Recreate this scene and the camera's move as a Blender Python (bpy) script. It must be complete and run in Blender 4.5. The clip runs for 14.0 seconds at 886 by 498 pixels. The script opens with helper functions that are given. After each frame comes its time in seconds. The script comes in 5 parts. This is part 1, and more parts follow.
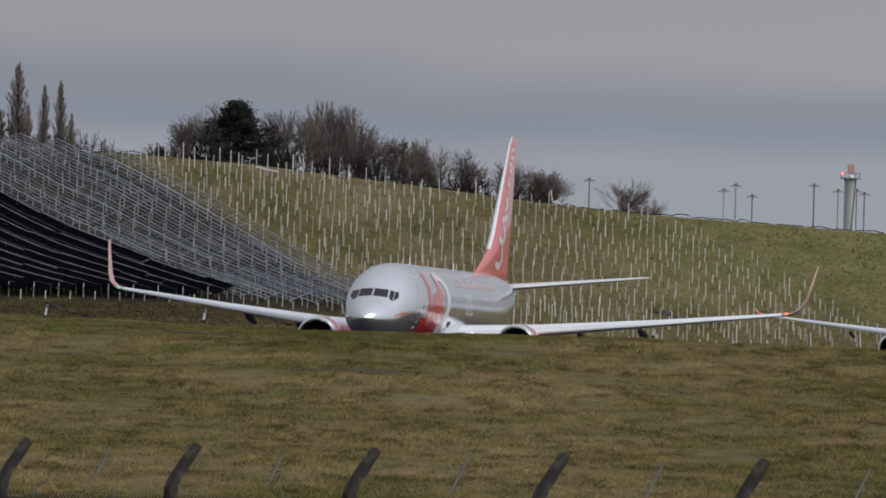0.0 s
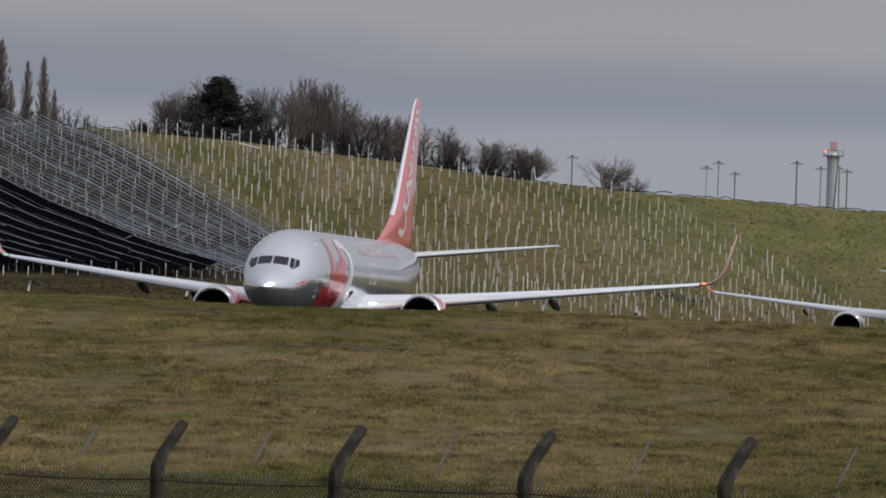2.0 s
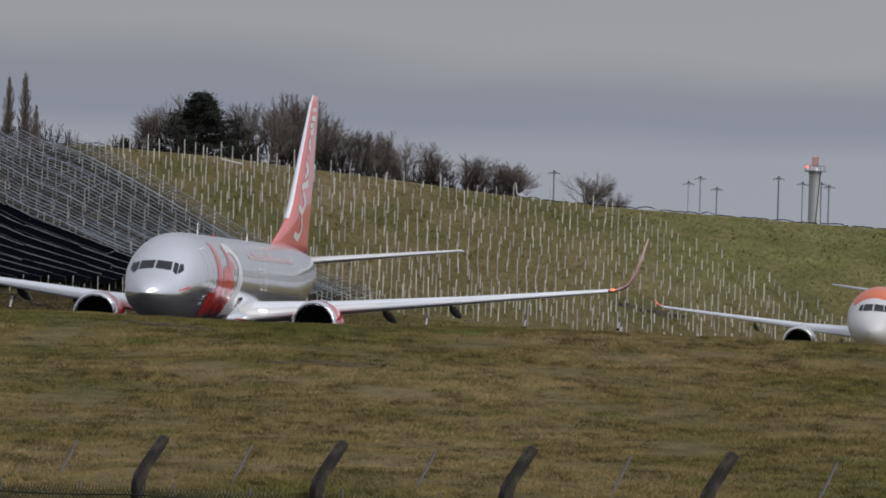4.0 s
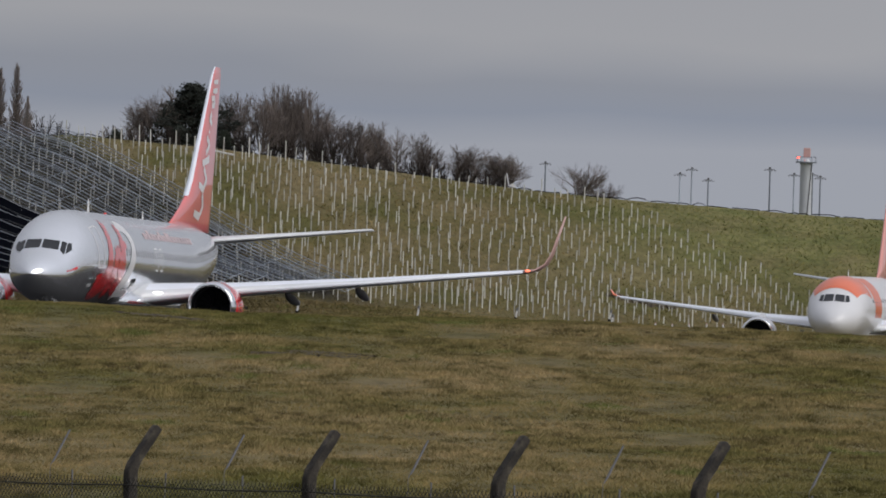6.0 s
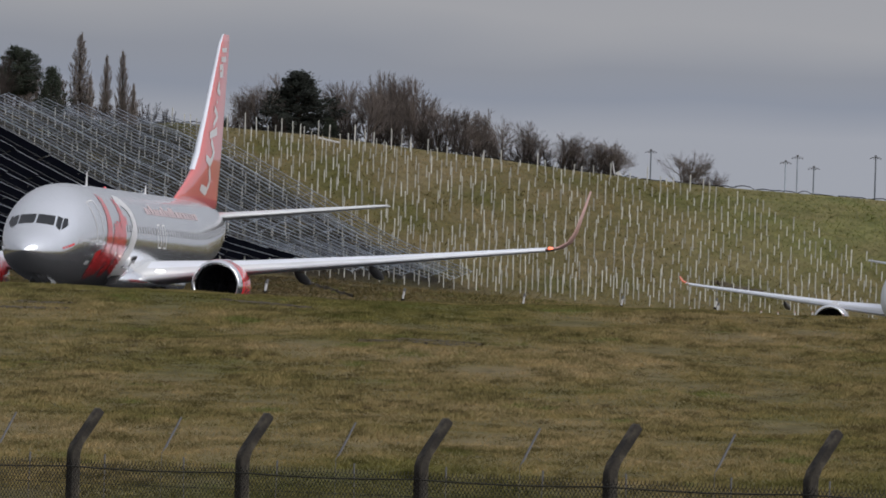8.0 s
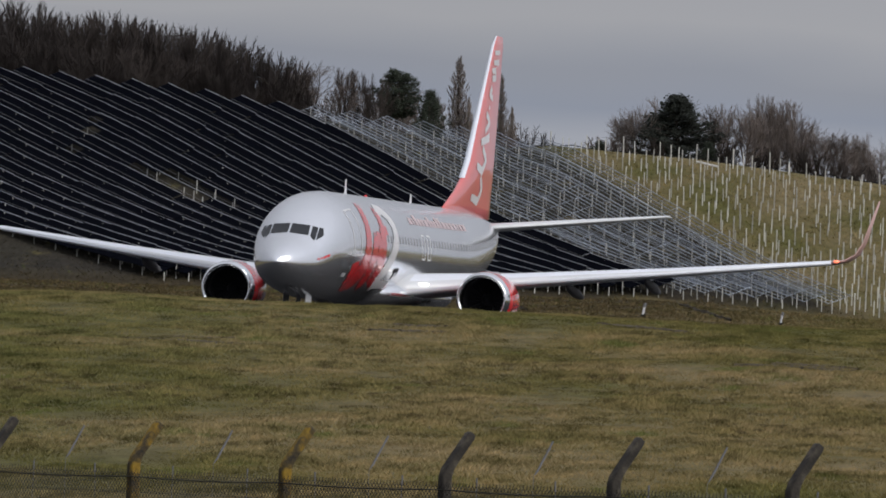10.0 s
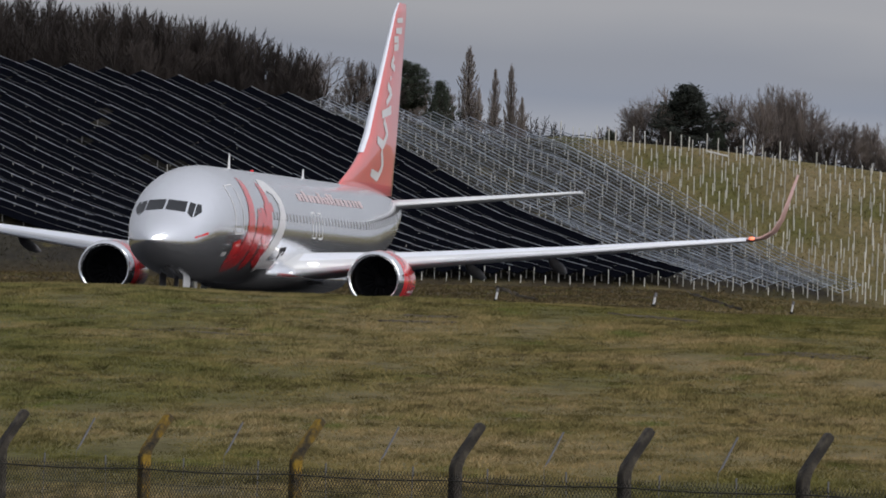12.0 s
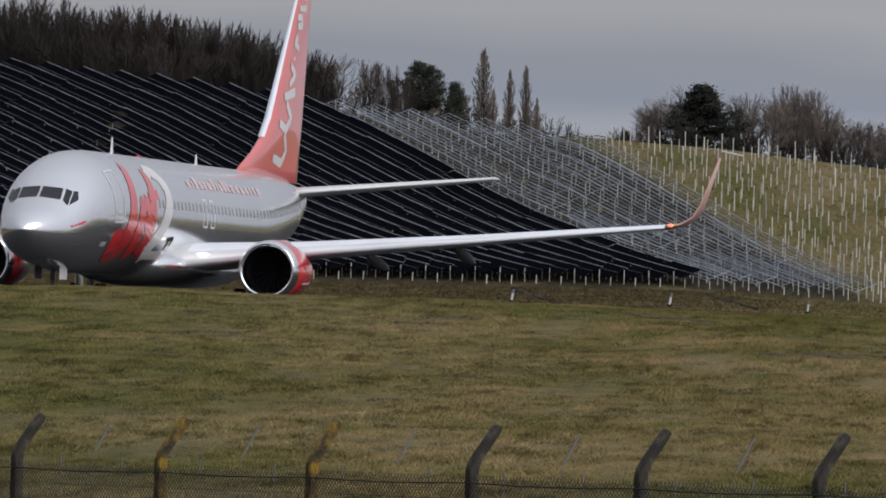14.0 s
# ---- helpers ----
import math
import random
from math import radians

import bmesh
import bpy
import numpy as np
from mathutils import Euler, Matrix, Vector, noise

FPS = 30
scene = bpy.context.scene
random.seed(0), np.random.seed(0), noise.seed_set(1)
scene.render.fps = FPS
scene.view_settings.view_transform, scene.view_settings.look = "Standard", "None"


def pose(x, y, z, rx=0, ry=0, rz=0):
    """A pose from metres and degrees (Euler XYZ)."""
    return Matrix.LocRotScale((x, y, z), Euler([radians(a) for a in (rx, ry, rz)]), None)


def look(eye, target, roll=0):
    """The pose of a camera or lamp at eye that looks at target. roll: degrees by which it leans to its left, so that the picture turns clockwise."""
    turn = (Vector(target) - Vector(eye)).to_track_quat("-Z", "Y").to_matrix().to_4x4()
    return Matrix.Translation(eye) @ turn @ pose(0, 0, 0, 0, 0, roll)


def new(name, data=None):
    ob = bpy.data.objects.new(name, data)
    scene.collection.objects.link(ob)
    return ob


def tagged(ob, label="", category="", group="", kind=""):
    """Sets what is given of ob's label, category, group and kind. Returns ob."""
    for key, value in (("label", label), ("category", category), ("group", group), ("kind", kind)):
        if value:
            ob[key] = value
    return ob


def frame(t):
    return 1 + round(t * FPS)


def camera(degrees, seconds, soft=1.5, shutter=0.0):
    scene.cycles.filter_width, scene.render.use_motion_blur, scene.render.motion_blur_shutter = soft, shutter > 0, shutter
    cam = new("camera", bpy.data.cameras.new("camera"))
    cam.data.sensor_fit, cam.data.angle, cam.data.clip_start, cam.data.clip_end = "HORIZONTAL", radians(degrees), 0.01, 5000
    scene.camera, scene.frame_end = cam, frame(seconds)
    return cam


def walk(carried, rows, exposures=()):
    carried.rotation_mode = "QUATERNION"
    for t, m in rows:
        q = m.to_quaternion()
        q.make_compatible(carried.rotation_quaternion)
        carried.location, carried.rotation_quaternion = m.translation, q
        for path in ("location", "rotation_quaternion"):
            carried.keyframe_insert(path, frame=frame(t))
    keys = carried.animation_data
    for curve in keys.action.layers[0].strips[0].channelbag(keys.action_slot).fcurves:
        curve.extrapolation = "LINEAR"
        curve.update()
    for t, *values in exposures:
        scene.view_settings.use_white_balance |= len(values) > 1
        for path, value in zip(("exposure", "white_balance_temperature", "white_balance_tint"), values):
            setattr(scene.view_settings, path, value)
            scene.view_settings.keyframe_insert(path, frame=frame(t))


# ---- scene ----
cam = camera(5.642, 14.0, soft=1.8)
EYE = 3.4
# seconds, eye shift right, eye shift up, pan right, tilt up, roll (degrees)
PATH = (
    (0, 0.044, -0.005, -0.1693, 0.7133, 1.633),
    (0.5, -0.038, -0.001, -0.2112, 0.6791, 1.567),
    (1, 0.004, -0.008, -0.2268, 0.4242, 1.745),
    (1.5, 0.027, 0.010, -0.0858, 0.5014, 1.825),
    (2, -0.004, 0.002, -0.0523, 0.5687, 1.741),
    (2.5, 0.001, -0.000, -0.0228, 0.6183, 1.712),
    (3, 0.004, 0.004, -0.0000, 0.6435, 1.720),
    (3.2, 0.004, 0.004, 0.0216, 0.6723, 1.720),
    (5.3, 0.012, -0.011, 0.1298, 0.6378, 1.681),
    (5.5, 0.012, -0.011, 0.1623, 0.6198, 1.681),
    (6, -0.002, -0.011, 0.1168, 0.6158, 1.708),
    (6.5, 0.004, -0.013, 0.1075, 0.6016, 1.722),
    (7, -0.003, -0.004, 0.0946, 0.5966, 1.782),
    (7.5, -0.008, -0.006, 0.0065, 0.5787, 1.970),
    (7.8, -0.008, -0.006, -0.2131, 0.5462, 1.970),
    (8, -0.071, -0.010, -0.5494, 0.5179, 1.763),
    (8.2, -0.071, -0.010, -1.0499, 0.4999, 1.763),
    (8.5, -0.034, 0.002, -1.8381, 0.4807, 1.649),
    (8.7, -0.034, 0.002, -2.3459, 0.5203, 1.649),
    (9.2, -0.003, 0.001, -2.8877, 0.5777, 1.919),
    (10.8, -0.003, 0.001, -2.9985, 0.5921, 1.919),
    (11, -0.003, 0.001, -2.9877, 0.5777, 1.919),
    (11.5, 0.007, 0.010, -3.0133, 0.5364, 1.836),
    (12, 0.006, 0.005, -3.0323, 0.5284, 1.710),
    (12.5, 0.006, 0.007, -3.0604, 0.5317, 1.742),
    (13, 0.008, 0.005, -3.0990, 0.5320, 1.700),
    (13.5, 0.001, -0.005, -3.1255, 0.5431, 1.792),
    (14, 0.006, 0.016, -3.1313, 0.5325, 1.439),
)


def sight(dx, dz, pan, tilt, roll):
    eye = Vector((dx, 0, EYE + dz))
    p, e = radians(pan), radians(tilt)
    return look(eye, eye + 100 * Vector((math.sin(p) * math.cos(e), math.cos(p) * math.cos(e), math.sin(e))), roll)


walk(cam, [(t, sight(*row)) for t, *row in PATH], [(0, -0.22), (1.5, -0.2), (3, -0.2), (6, -0.16), (7.5, -0.1), (8.5, -0.14), (11, -0.04), (14, -0.08)])

# ---- light: broken winter overcast, low soft sun from the right ----
SUN_AZ, SUN_EL = 122.0, 34.0
world = bpy.data.worlds.new("sky")
scene.world = world
world.use_nodes = True
wn, wl = world.node_tree.nodes, world.node_tree.links
wn.clear()


def wnode(kind, **values):
    n = wn.new(kind)
    for k, v in values.items():
        if k == "ramp":
            els = n.color_ramp.elements
            while len(els) < len(v):
                els.new(0.5)
            for e, (pos, col) in zip(els, v):
                e.position, e.color = pos, (*col, 1)
        else:
            n.inputs[k].default_value = v
    return n


out = wnode("ShaderNodeOutputWorld")
back = wnode("ShaderNodeBackground", Strength=0.122)
sky = wnode("ShaderNodeTexSky")
sky.sky_type, sky.sun_disc = "NISHITA", False
sky.sun_elevation, sky.sun_rotation = radians(SUN_EL), radians(SUN_AZ)
sky.air_density, sky.dust_density = 1.0, 3.0
coord = wnode("ShaderNodeTexCoord")
stretch = wnode("ShaderNodeMapping")
stretch.inputs["Scale"].default_value = (9.0, 9.0, 34.0)
stretch.inputs["Location"].default_value = (0.35, 0.2, 0.6)
wl.new(coord.outputs["Generated"], stretch.inputs["Vector"])
big = wnode("ShaderNodeTexNoise", Scale=1.0, Detail=3.5, Roughness=0.45, Distortion=0.2)
wl.new(stretch.outputs["Vector"], big.inputs["Vector"])
# pale haze at the horizon, a blue-grey gap, warmer cloud above it, all with wavering edges
height = wn.new("ShaderNodeSeparateXYZ")
wl.new(coord.outputs["Generated"], height.inputs["Vector"])
layer = wnode("ShaderNodeMapRange", **{"From Min": 0.0, "From Max": 0.06})
wl.new(height.outputs["Z"], layer.inputs["Value"])
waver = wnode("ShaderNodeMapRange", **{"From Min": 0.25, "From Max": 0.75, "To Min": -0.085, "To Max": 0.085})
wl.new(big.outputs["Fac"], waver.inputs["Value"])
drift = wn.new("ShaderNodeMath")
drift.operation = "ADD"
wl.new(layer.outputs["Result"], drift.inputs[0])
wl.new(waver.outputs["Result"], drift.inputs[1])
tone = wnode("ShaderNodeValToRGB", ramp=((0.0, (3.3, 3.5, 4.0)), (0.41, (3.25, 3.42, 3.9)), (0.485, (2.5, 2.75, 3.35)), (0.55, (2.6, 2.76, 3.2)), (0.63, (3.35, 3.4, 3.65)), (1.0, (2.9, 3.0, 3.35))))
wl.new(drift.outputs["Value"], tone.inputs["Fac"])
blend = wn.new("ShaderNodeMixRGB")
blend.inputs["Fac"].default_value = 0.97
wl.new(sky.outputs["Color"], blend.inputs["Color1"])
wl.new(tone.outputs["Color"], blend.inputs["Color2"])
# an overcast sky grows brighter towards the zenith
rise = wnode("ShaderNodeMapRange", **{"From Min": 0.06, "From Max": 0.55, "To Min": 1.0, "To Max": 1.3})
wl.new(height.outputs["Z"], rise.inputs["Value"])
aim = wn.new("ShaderNodeVectorMath")
aim.operation = "DOT_PRODUCT"
aim.inputs[1].default_value = (math.sin(radians(SUN_AZ)) * math.cos(radians(SUN_EL)), math.cos(radians(SUN_AZ)) * math.cos(radians(SUN_EL)), math.sin(radians(SUN_EL)))
wl.new(coord.outputs["Generated"], aim.inputs[0])
near_sun = wnode("ShaderNodeMapRange", **{"From Min": -0.6, "From Max": 1.0, "To Min": 0.84, "To Max": 1.7})
wl.new(aim.outputs["Value"], near_sun.inputs["Value"])
both = wn.new("ShaderNodeMath")
both.operation = "MULTIPLY"
wl.new(rise.outputs["Result"], both.inputs[0])
wl.new(near_sun.outputs["Result"], both.inputs[1])
zenith = wn.new("ShaderNodeVectorMath")
zenith.operation = "SCALE"
wl.new(blend.outputs["Color"], zenith.inputs[0])
wl.new(both.outputs["Value"], zenith.inputs["Scale"])
wl.new(zenith.outputs["Vector"], back.inputs["Color"])
wl.new(back.outputs["Background"], out.inputs["Surface"])

sun = new("sun", bpy.data.lights.new("sun", "SUN"))
sun.data.energy, sun.data.angle, sun.data.color = 1.7, radians(44), (1.0, 0.96, 0.90)
az, el = radians(SUN_AZ), radians(SUN_EL)
sun.matrix_world = look((40 * math.sin(az), 40 * math.cos(az), 40 * math.tan(el)), (0, 0, 0))
scene.view_settings.exposure = 0.0


# ---- materials ----
class Mat:
    """A small builder for one principled material."""

    def __init__(self, name, base, rough=0.6, metal=0.0, coat=0.0):
        self.m = bpy.data.materials.new(name)
        self.m.use_nodes = True
        self.n, self.l = self.m.node_tree.nodes, self.m.node_tree.links
        self.p = self.n["Principled BSDF"]
        self.p.inputs["Base Color"].default_value = (*base, 1)
        self.p.inputs["Roughness"].default_value = rough
        self.p.inputs["Metallic"].default_value = metal
        self.p.inputs["Coat Weight"].default_value = coat
        self.base = base

    def node(self, kind, **values):
        n = self.n.new(kind)
        for k, v in values.items():
            n.inputs[k].default_value = v
        return n

    def place(self, scale=(1, 1, 1)):
        c = self.n.new("ShaderNodeTexCoord")
        mp = self.n.new("ShaderNodeMapping")
        mp.inputs["Scale"].default_value = scale
        self.l.new(c.outputs["Object"], mp.inputs["Vector"])
        return mp.outputs["Vector"]

    def noise(self, size, detail=4.0, rough=0.55, stretch=(1, 1, 1)):
        t = self.node("ShaderNodeTexNoise", Scale=1.0 / size, Detail=detail, Roughness=rough)
        self.l.new(self.place(stretch), t.inputs["Vector"])
        return t.outputs["Fac"]

    def ramp(self, fac, stops):
        r = self.n.new("ShaderNodeValToRGB")
        while len(r.color_ramp.elements) < len(stops):
            r.color_ramp.elements.new(0.5)
        for e, (pos, col) in zip(r.color_ramp.elements, stops):
            e.position, e.color = pos, (*col, 1)
        self.l.new(fac, r.inputs["Fac"])
        return r.outputs["Color"]

    def mix(self, fac, a, b, kind="MIX"):
        x = self.n.new("ShaderNodeMixRGB")
        x.blend_type = kind
        for s, v in (("Fac", fac), ("Color1", a), ("Color2", b)):
            if isinstance(v, (int, float)):
                x.inputs[s].default_value = v
            elif isinstance(v, tuple):
                x.inputs[s].default_value = (*v, 1)
            else:
                self.l.new(v, x.inputs[s])
        return x.outputs["Color"]

    def color(self, sock):
        self.l.new(sock, self.p.inputs["Base Color"])
        return self

    def bump(self, sock, strength=0.3, dist=0.02):
        b = self.node("ShaderNodeBump", Strength=strength, Distance=dist)
        self.l.new(sock, b.inputs["Height"])
        self.l.new(b.outputs["Normal"], self.p.inputs["Normal"])
        return self

    def gloss(self, sock, lo, hi):
        r = self.node("ShaderNodeMapRange", **{"To Min": lo, "To Max": hi})
        self.l.new(sock, r.inputs["Value"])
        self.l.new(r.outputs["Result"], self.p.inputs["Roughness"])
        return self


def shade(c, k):
    return tuple(min(1.0, v * k) for v in c)


def worn(name, base, rough=0.6, metal=0.0, big=1.0, fine=0.05, depth=0.15, coat=0.0, bump=0.0, wear=0.08):
    """A surface with stains at one scale and grain at another."""
    m = Mat(name, base, rough, metal, coat)
    a, b = m.noise(big), m.noise(fine, 3.0)
    c = m.ramp(a, ((0.25, shade(base, 1 - depth)), (0.75, shade(base, 1 + depth))))
    d = m.ramp(b, ((0.2, (1 - depth / 2,) * 3), (0.8, (1, 1, 1))))
    m.color(m.mix(1.0, c, d, "MULTIPLY"))
    m.gloss(a, max(0.02, rough - wear), min(1, rough + wear))
    if bump:
        m.bump(b, bump, fine * 0.3)
    return m.m


def along(m, axis, start, end, top=1.0):
    """A mask that rises from start to end along one axis of the land."""
    c = m.n.new("ShaderNodeTexCoord")
    sep = m.n.new("ShaderNodeSeparateXYZ")
    m.l.new(c.outputs["Object"], sep.inputs["Vector"])
    r = m.node("ShaderNodeMapRange", **{"From Min": start, "From Max": end, "To Max": top})
    m.l.new(sep.outputs[axis], r.inputs["Value"])
    return r.outputs["Result"]


def times(m, *socks):
    """The product of masks."""
    out_sock = socks[0]
    for s in socks[1:]:
        k = m.node("ShaderNodeMath")
        k.operation = "MULTIPLY"
        m.l.new(out_sock, k.inputs[0])
        m.l.new(s, k.inputs[1])
        out_sock = k.outputs["Value"]
    return out_sock


def ragged(m, size, lo, hi):
    r = m.node("ShaderNodeMapRange", **{"From Min": lo, "From Max": hi})
    m.l.new(m.noise(size, 5.0, 0.6), r.inputs["Value"])
    return r.outputs["Result"]


def land_cover(m, c, k):
    """Lusher grass at one end of the field and dead brown bracken on the far bank."""
    lush = times(m, along(m, "X", -7.0, -19.0, 0.75), along(m, "Y", 300.0, 290.0), ragged(m, 5.0, 0.3, 0.6))
    c = m.mix(lush, c, shade((0.138, 0.146, 0.054), k))
    bank = times(m, along(m, "Y", 470.0, 520.0), along(m, "Y", 846.0, 832.0), along(m, "X", 6.0, -24.0, 0.95), ragged(m, 7.0, 0.28, 0.5))
    c = m.mix(bank, c, shade((0.078, 0.060, 0.034), k))
    # patchy darker brown-grey ground colour across the solar array
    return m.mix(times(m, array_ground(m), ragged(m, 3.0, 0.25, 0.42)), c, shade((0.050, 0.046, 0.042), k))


def clods(m):
    """Scattered dark earth clods and thatch between the tufts."""
    r = m.node("ShaderNodeMapRange", **{"From Min": 0.56, "From Max": 0.66, "To Max": 0.72})
    m.l.new(m.noise(0.42, 4.0, 0.6, (1, 0.2, 1)), r.inputs["Value"])
    where = m.node("ShaderNodeMapRange", **{"From Min": 0.42, "From Max": 0.6})
    m.l.new(m.noise(11.0, 3.0, 0.5, (1, 0.4, 1)), where.inputs["Value"])
    return times(m, r.outputs["Result"], where.outputs["Result"])


def lush_tufts(m):
    """Small patches of fresh green."""
    r = m.node("ShaderNodeMapRange", **{"From Min": 0.60, "From Max": 0.70, "To Max": 0.8})
    m.l.new(m.noise(2.2, 4.0, 0.6, (1, 0.3, 1)), r.inputs["Value"])
    return r.outputs["Result"]


def calc(m, op, a, b):
    """One arithmetic node on sockets or numbers."""
    n = m.n.new("ShaderNodeMath")
    n.operation = op
    for i, v in enumerate((a, b)):
        if isinstance(v, (int, float)):
            n.inputs[i].default_value = v
        else:
            m.l.new(v, n.inputs[i])
    return n.outputs["Value"]


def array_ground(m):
    """Mask of the darker ground colour under the racks and panels, bounded by the slanting last row."""
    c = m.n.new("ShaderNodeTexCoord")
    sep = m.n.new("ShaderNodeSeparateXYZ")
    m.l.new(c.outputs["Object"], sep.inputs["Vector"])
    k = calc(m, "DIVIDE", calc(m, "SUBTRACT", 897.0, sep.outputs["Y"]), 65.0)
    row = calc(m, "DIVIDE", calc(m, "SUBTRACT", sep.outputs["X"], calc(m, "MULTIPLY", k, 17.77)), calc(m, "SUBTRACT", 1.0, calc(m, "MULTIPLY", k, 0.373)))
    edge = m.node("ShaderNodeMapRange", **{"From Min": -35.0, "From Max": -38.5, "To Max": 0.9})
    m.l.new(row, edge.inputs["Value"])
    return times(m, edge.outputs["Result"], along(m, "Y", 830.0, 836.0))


def pasture(m):
    """The grazed, greener stretch at the end of the hill, with a ragged edge."""
    c = m.n.new("ShaderNodeTexCoord")
    sep = m.n.new("ShaderNodeSeparateXYZ")
    m.l.new(c.outputs["Object"], sep.inputs["Vector"])
    far = m.node("ShaderNodeMapRange", **{"From Min": 838.0, "From Max": 872.0})
    m.l.new(sep.outputs["Y"], far.inputs["Value"])
    right = m.node("ShaderNodeMapRange", **{"From Min": 8.0, "From Max": 26.0})
    m.l.new(sep.outputs["X"], right.inputs["Value"])
    k = m.node("ShaderNodeMath")
    k.operation = "MULTIPLY"
    m.l.new(far.outputs["Result"], k.inputs[0])
    m.l.new(right.outputs["Result"], k.inputs[1])
    edge = m.node("ShaderNodeMath")
    edge.operation = "MULTIPLY"
    m.l.new(k.outputs["Value"], edge.inputs[0])
    r = m.node("ShaderNodeMapRange", **{"From Min": 0.3, "From Max": 0.6, "To Min": 0.5, "To Max": 1.0})
    m.l.new(m.noise(6.0, 4.0), r.inputs["Value"])
    m.l.new(r.outputs["Result"], edge.inputs[1])
    return edge.outputs["Value"]


def grass_ground():
    m = Mat("rough_grass", (0.12, 0.1, 0.04), 0.95)
    m.p.inputs["Specular IOR Level"].default_value = 0.1
    patches = m.noise(8.0, 5.0, 0.6, (1, 0.5, 1))
    tuft = m.noise(0.5, 5.0, 0.65, (1, 0.3, 1))
    c = m.ramp(patches, ((0.34, (0.105, 0.100, 0.034)), (0.5, (0.150, 0.124, 0.056)), (0.66, (0.200, 0.160, 0.086))))
    c = m.mix(pasture(m), c, m.ramp(m.noise(4.0, 4.0, 0.6, (1, 0.5, 1)), ((0.3, (0.120, 0.135, 0.045)), (0.7, (0.225, 0.205, 0.085)))))
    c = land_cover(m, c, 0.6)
    d = m.ramp(tuft, ((0.25, (0.45, 0.45, 0.42)), (0.6, (1, 1, 1)), (0.8, (1.25, 1.2, 1.1))))
    m.color(m.mix(1.0, c, d, "MULTIPLY"))
    m.bump(tuft, 0.8, 0.15)
    return m.m


def blade_grass():
    m = Mat("grass_blades", (0.12, 0.1, 0.04), 0.9)
    m.p.inputs["Specular IOR Level"].default_value = 0.15
    patches = m.noise(8.0, 5.0, 0.6, (1, 0.5, 1))
    small = m.noise(0.8, 6.0, 0.7, (1, 0.26, 1))
    g = m.n.new("ShaderNodeNewGeometry")
    c = m.ramp(patches, ((0.36, (0.128, 0.122, 0.042)), (0.5, (0.208, 0.170, 0.080)), (0.64, (0.292, 0.228, 0.128))))
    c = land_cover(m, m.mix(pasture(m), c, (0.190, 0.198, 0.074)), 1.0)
    s = m.ramp(small, ((0.36, (0.38, 0.39, 0.30)), (0.5, (0.98, 0.97, 0.93)), (0.66, (1.42, 1.32, 1.25))))
    v = m.ramp(g.outputs["Random Per Island"], ((0.0, (0.74, 0.77, 0.66)), (0.7, (1, 1, 1)), (1.0, (1.22, 1.17, 1.1))))
    c = m.mix(lush_tufts(m), m.mix(1.0, c, s, "MULTIPLY"), (0.125, 0.150, 0.042))
    c = m.mix(clods(m), c, (0.055, 0.040, 0.022))
    m.color(m.mix(1.0, c, v, "MULTIPLY"))
    return m.m


def bark(name, base):
    m = Mat(name, base, 0.95)
    g = m.n.new("ShaderNodeNewGeometry")
    c = m.ramp(g.outputs["Random Per Island"], ((0.0, shade(base, 0.6)), (1.0, shade(base, 1.4))))
    m.color(m.mix(1.0, c, m.ramp(m.noise(2.5), ((0.3, (0.75,) * 3), (0.7, (1.1,) * 3))), "MULTIPLY"))
    return m.m


GRASS = grass_ground()
BLADES = blade_grass()
TARMAC = worn("tarmac", (0.026, 0.026, 0.027), 0.9, 0, 4.0, 0.03, 0.2, 0, 0.3)
TARMAC.node_tree.nodes["Principled BSDF"].inputs["Specular IOR Level"].default_value = 0.1
SILVER = worn("silver_paint", (0.88, 0.89, 0.915), 0.19, 0.95, 3.0, 0.05, 0.04, 0.0, 0.0, 0.03)
SLAT_PALE = worn("pale_slat_metal", (0.80, 0.83, 0.90), 0.45, 0.2, 1.5, 0.1, 0.06)
WINGLET_RED = worn("dull_winglet_red", (0.52, 0.32, 0.30), 0.4, 0, 1.0, 0.1, 0.12)
DULL_STEEL = worn("dull_weathered_steel", (0.15, 0.15, 0.16), 0.7, 0.2, 0.5, 0.05, 0.2)
WING_GREY = worn("wing_grey_paint", (0.66, 0.68, 0.71), 0.35, 0.1, 2.0, 0.15, 0.08)
BARE_METAL = worn("polished_aluminium", (0.85, 0.86, 0.88), 0.18, 1.0, 1.0, 0.05, 0.05)
RED = worn("red_paint", (0.66, 0.030, 0.035), 0.22, 0, 2.0, 0.1, 0.1, 0.8)
FIN_RED = worn("fin_red_paint", (0.72, 0.16, 0.155), 0.30, 0, 2.0, 0.1, 0.08, 0.8)
CORAL = worn("faded_coral_paint", (0.70, 0.30, 0.26), 0.35, 0, 2.0, 0.1, 0.08, 0.5)
CABIN_PANE = worn("cabin_pane", (0.25, 0.255, 0.27), 0.15, 0, 1.0, 0.3, 0.1)
PALE_RED = worn("faded_pink_lettering", (0.74, 0.58, 0.59), 0.3, 0.4, 1.0, 0.1, 0.1)
WHITE = worn("white_paint", (0.66, 0.66, 0.68), 0.35, 0, 2.0, 0.1, 0.06, 0.3)
ORANGE = worn("orange_paint", (0.72, 0.16, 0.07), 0.35, 0, 2.0, 0.1, 0.08, 0.3)
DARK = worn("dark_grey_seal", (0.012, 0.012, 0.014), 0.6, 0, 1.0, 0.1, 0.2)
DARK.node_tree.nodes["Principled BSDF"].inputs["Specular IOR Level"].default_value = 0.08


